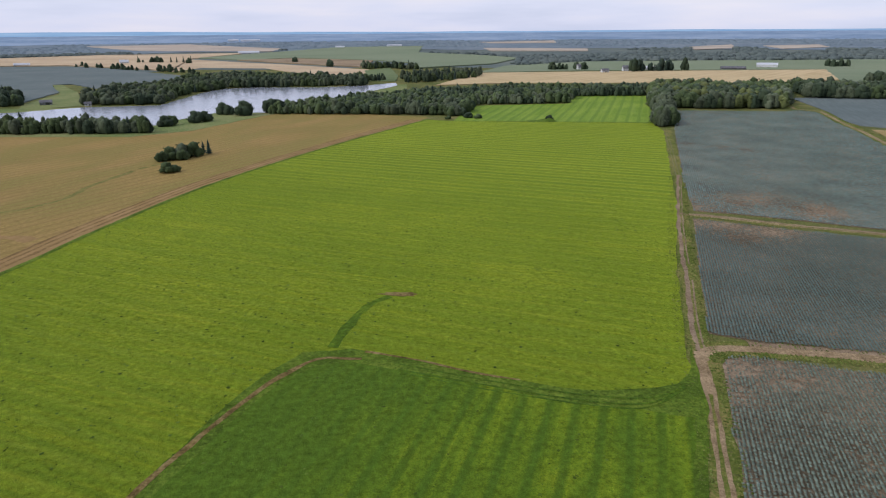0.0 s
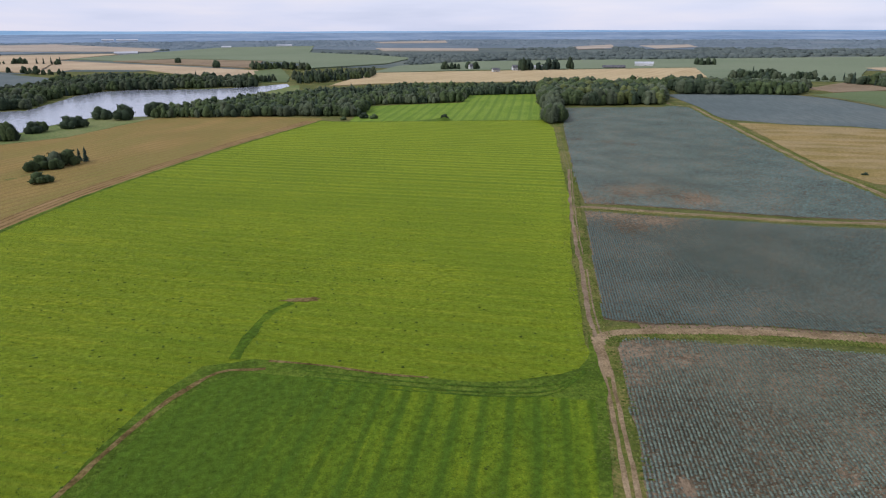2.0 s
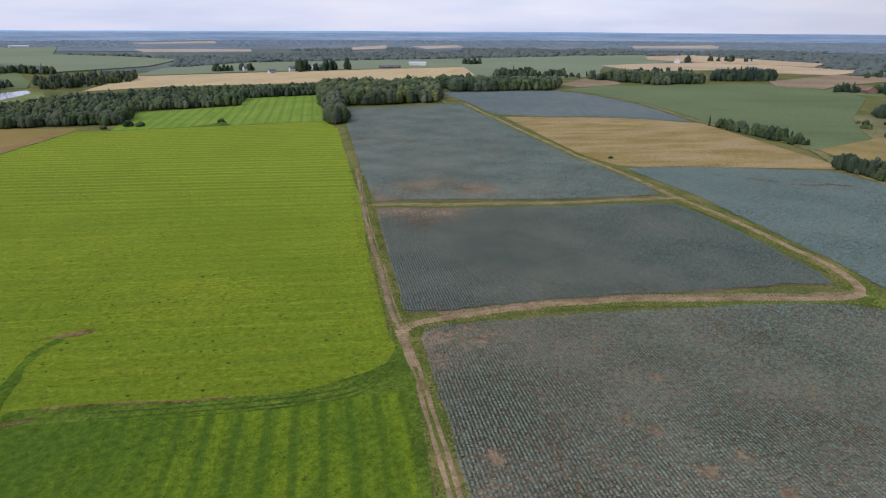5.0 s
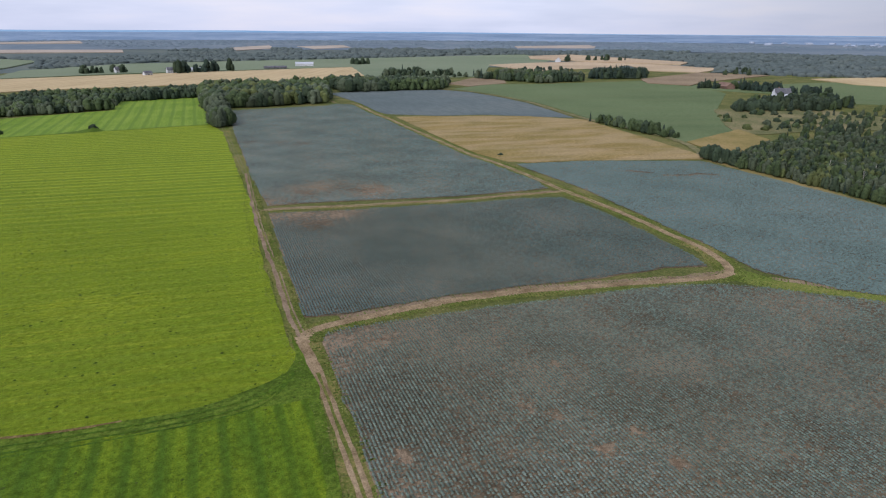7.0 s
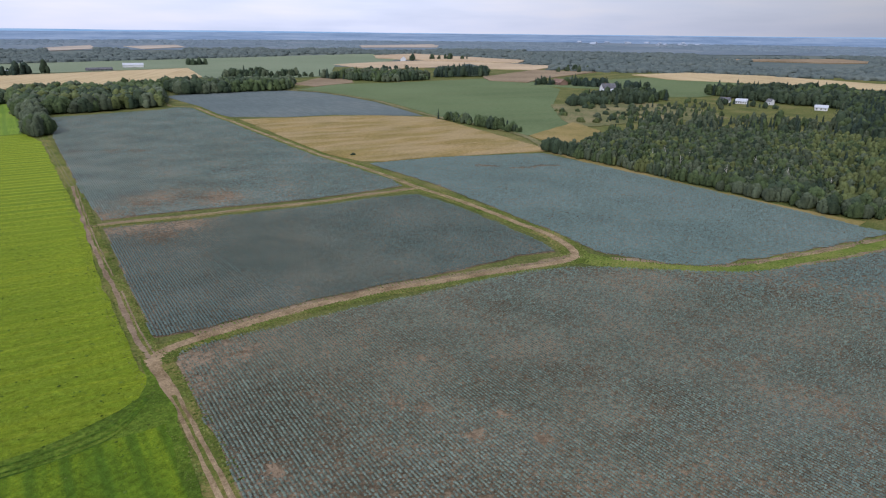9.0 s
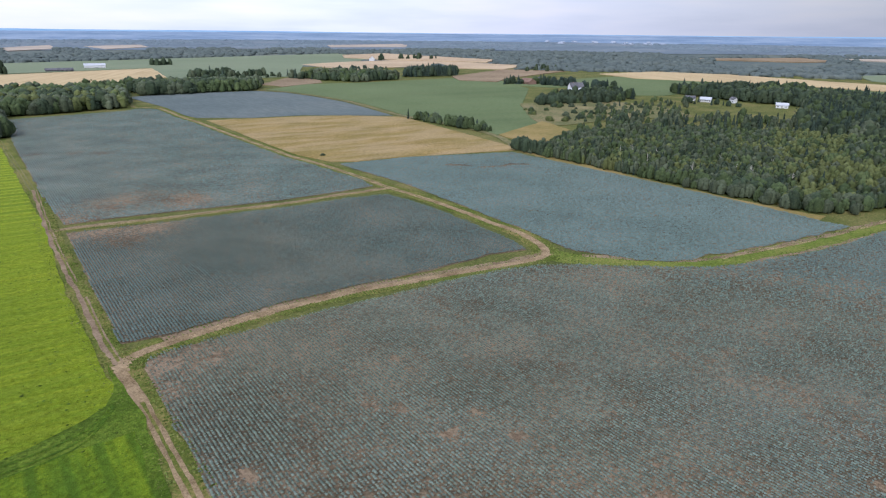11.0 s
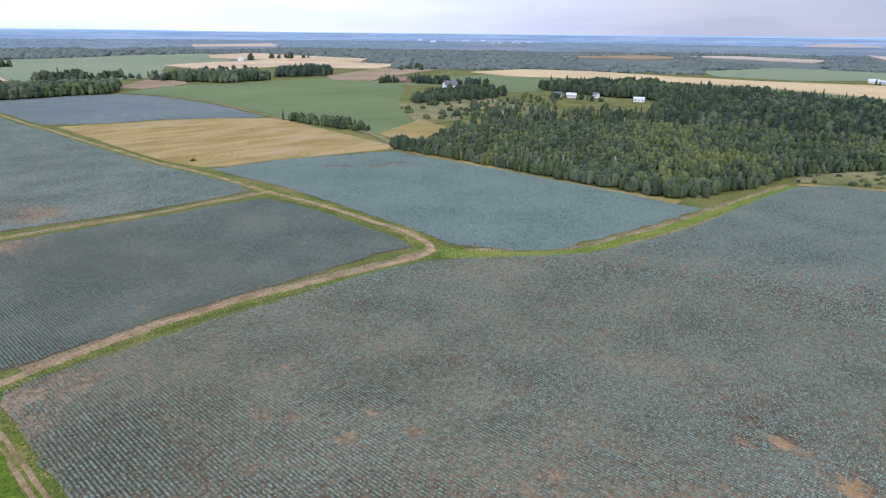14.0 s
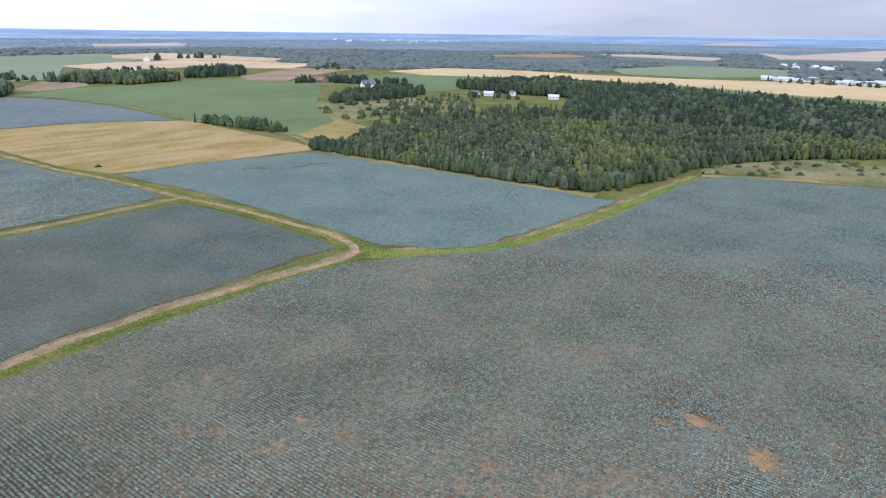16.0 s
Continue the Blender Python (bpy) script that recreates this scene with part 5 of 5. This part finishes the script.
building("shed", 632, -46, 110, 12, 7, 3, 5, M_WHITE, M_ROOFWHITE, "pale roofed shed in the woods", "shed", 1, 3, False, 3)
building("shed", 604, -137, 110, 18, 6, 2.5, 4, M_WHITE, M_ROOFWHITE, "low white shed by the clearing", "shed", 1, 4, False, 3)
building("barn", 812, 446, 60, 24, 12, 4, 8, M_ROOFBROWN, M_ROOFBROWN, "low brown barn between farm trees", "barn", 1, 5, False, 4)
building("house", 845, 445, 50, 10, 8, 5, 8, M_WHITE, M_ROOF, "pale farmhouse with a grey roof", "house", 2, 3)
building("long_barn", 585, 1192, -25, 34, 12, 6, 9, M_WHITE, M_ROOFWHITE, "long white metal barn in the bean field", "barn", 1, 8, False, 4)
building("house", 247, 1180, 10, 12, 9, 6, 10, M_WHITE, M_ROOF, "white farmhouse beside the grain field", "house", 2, 3, True)
building("shed", 270, 1095, 10, 12, 8, 4, 7, M_WHITE, M_ROOF, "small pale shed by the grain field", "shed", 1, 3, False, 3)
building("barn", 320, 1142, 0, 16, 10, 5, 9, M_WHITE, M_ROOF, "pale barn in a farmyard", "barn", 1, 4, False, 3)
building("barn", 368, 1150, -10, 30, 10, 4, 7, M_WHITE, M_ROOFWHITE, "long white barn in a farmyard", "barn", 1, 6, False, 4)
building("barn", 505, 1148, -15, 40, 10, 3.5, 6, M_ROOF, M_ROOF, "long grey barn beside the grain", "barn", 1, 6, False, 4)
building("farmhouse", -712, 1492, 20, 18, 11, 5, 10, M_WHITE, M_ROOFWHITE, "white farmhouse in the stubble", "house", 2, 5, True)
building("shed", -900, 1425, 30, 30, 10, 4, 7, M_WHITE, M_ROOFWHITE, "long low white shed beside the grain", "shed", 1, 6, False, 4)
building("barn", -405, 667, 30, 11, 7, 3, 5, M_ROOF, M_ROOF, "low grey boathouse at the lake", "barn", 1, 4, False, 3)
building("shed", -356, 655, 30, 6, 4, 2.5, 4, M_WHITE, M_ROOF, "small pale shed at the lakeside wood", "shed", 1, 2)
building("long_barn", -575, 1992, 15, 60, 16, 5, 9, M_WHITE, M_ROOFWHITE, "very long white barn on the plain", "barn", 1, 10, False, 4)
building("long_barn", -1020, 3290, 15, 50, 18, 7, 11, M_WHITE, M_ROOFWHITE, "long white barn far off", "barn", 1, 8, False, 4)
building("long_barn", -930, 3270, 15, 90, 18, 7, 11, M_WHITE, M_ROOFWHITE, "long white barn far off", "barn", 1, 8, False, 4)
building("long_barn", -370, 2440, 10, 32, 14, 5, 8, M_WHITE, M_ROOFWHITE, "long white barn far off", "barn", 1, 8, False, 4)
building("long_barn", -180, 2560, 10, 55, 14, 5, 8, M_WHITE, M_ROOFWHITE, "long white barn far off", "barn", 1, 8, False, 4)
building("farmhouse", 1158, 1052, 40, 22, 12, 5, 10, M_WHITE, M_ROOFWHITE, "white farmhouse by a tree row", "house", 2, 4)
rs = np.random.default_rng(8)
for i in range(16):
    k = i / 15
    building("barn", 1210 - 95 * k + rs.uniform(-35, 35), -165 - 150 * k, 60 + rs.uniform(-25, 25), rs.uniform(10, 24), rs.uniform(7, 12), 3, rs.uniform(4, 6.5), M_WHITE, M_ROOFWHITE if rs.random() < 0.7 else M_ROOF,
             "pale metal-roofed yard building", "barn", 1, 4, False, 3)
for i in range(12):
    building("house", 1500 + rs.uniform(-120, 200), -380 + rs.uniform(-60, 130), rs.uniform(0, 180), rs.uniform(12, 22), 10, 5, 9, M_WHITE, M_ROOF if rs.random() < 0.5 else M_ROOFWHITE, "pale house of a far hamlet", "house", 1, 3)
for i in range(14):
    a_ = radians(rs.uniform(61, 72))
    r = rs.uniform(3050, 3400)
    building("long_barn", r * math.sin(a_), r * math.cos(a_), rs.uniform(0, 180), rs.uniform(14, 36), 14, 4, rs.uniform(6, 10), M_ROOFGREY, M_ROOFGREY, "pale building of a distant town", "building", 1, 4, False, 0)

# ---- lake ----
LAKE = [(-480, 560), (-389, 601), (-351, 639), (-283, 649), (-284, 727), (-287, 787), (-276, 840), (-244, 854), (-160, 850), (-106, 870), (-65, 912), (-58, 871), (-94, 764),
        (-131, 680), (-148, 602), (-160, 586), (-205, 585), (-224, 530), (-228, 496), (-256, 500), (-374, 507), (-480, 500)]
tagged(sheet("water", LAKE, 0.5, M_WATER, "calm grey lake water mirroring the sky", "water", 8.0, 3.0), kind="structure")
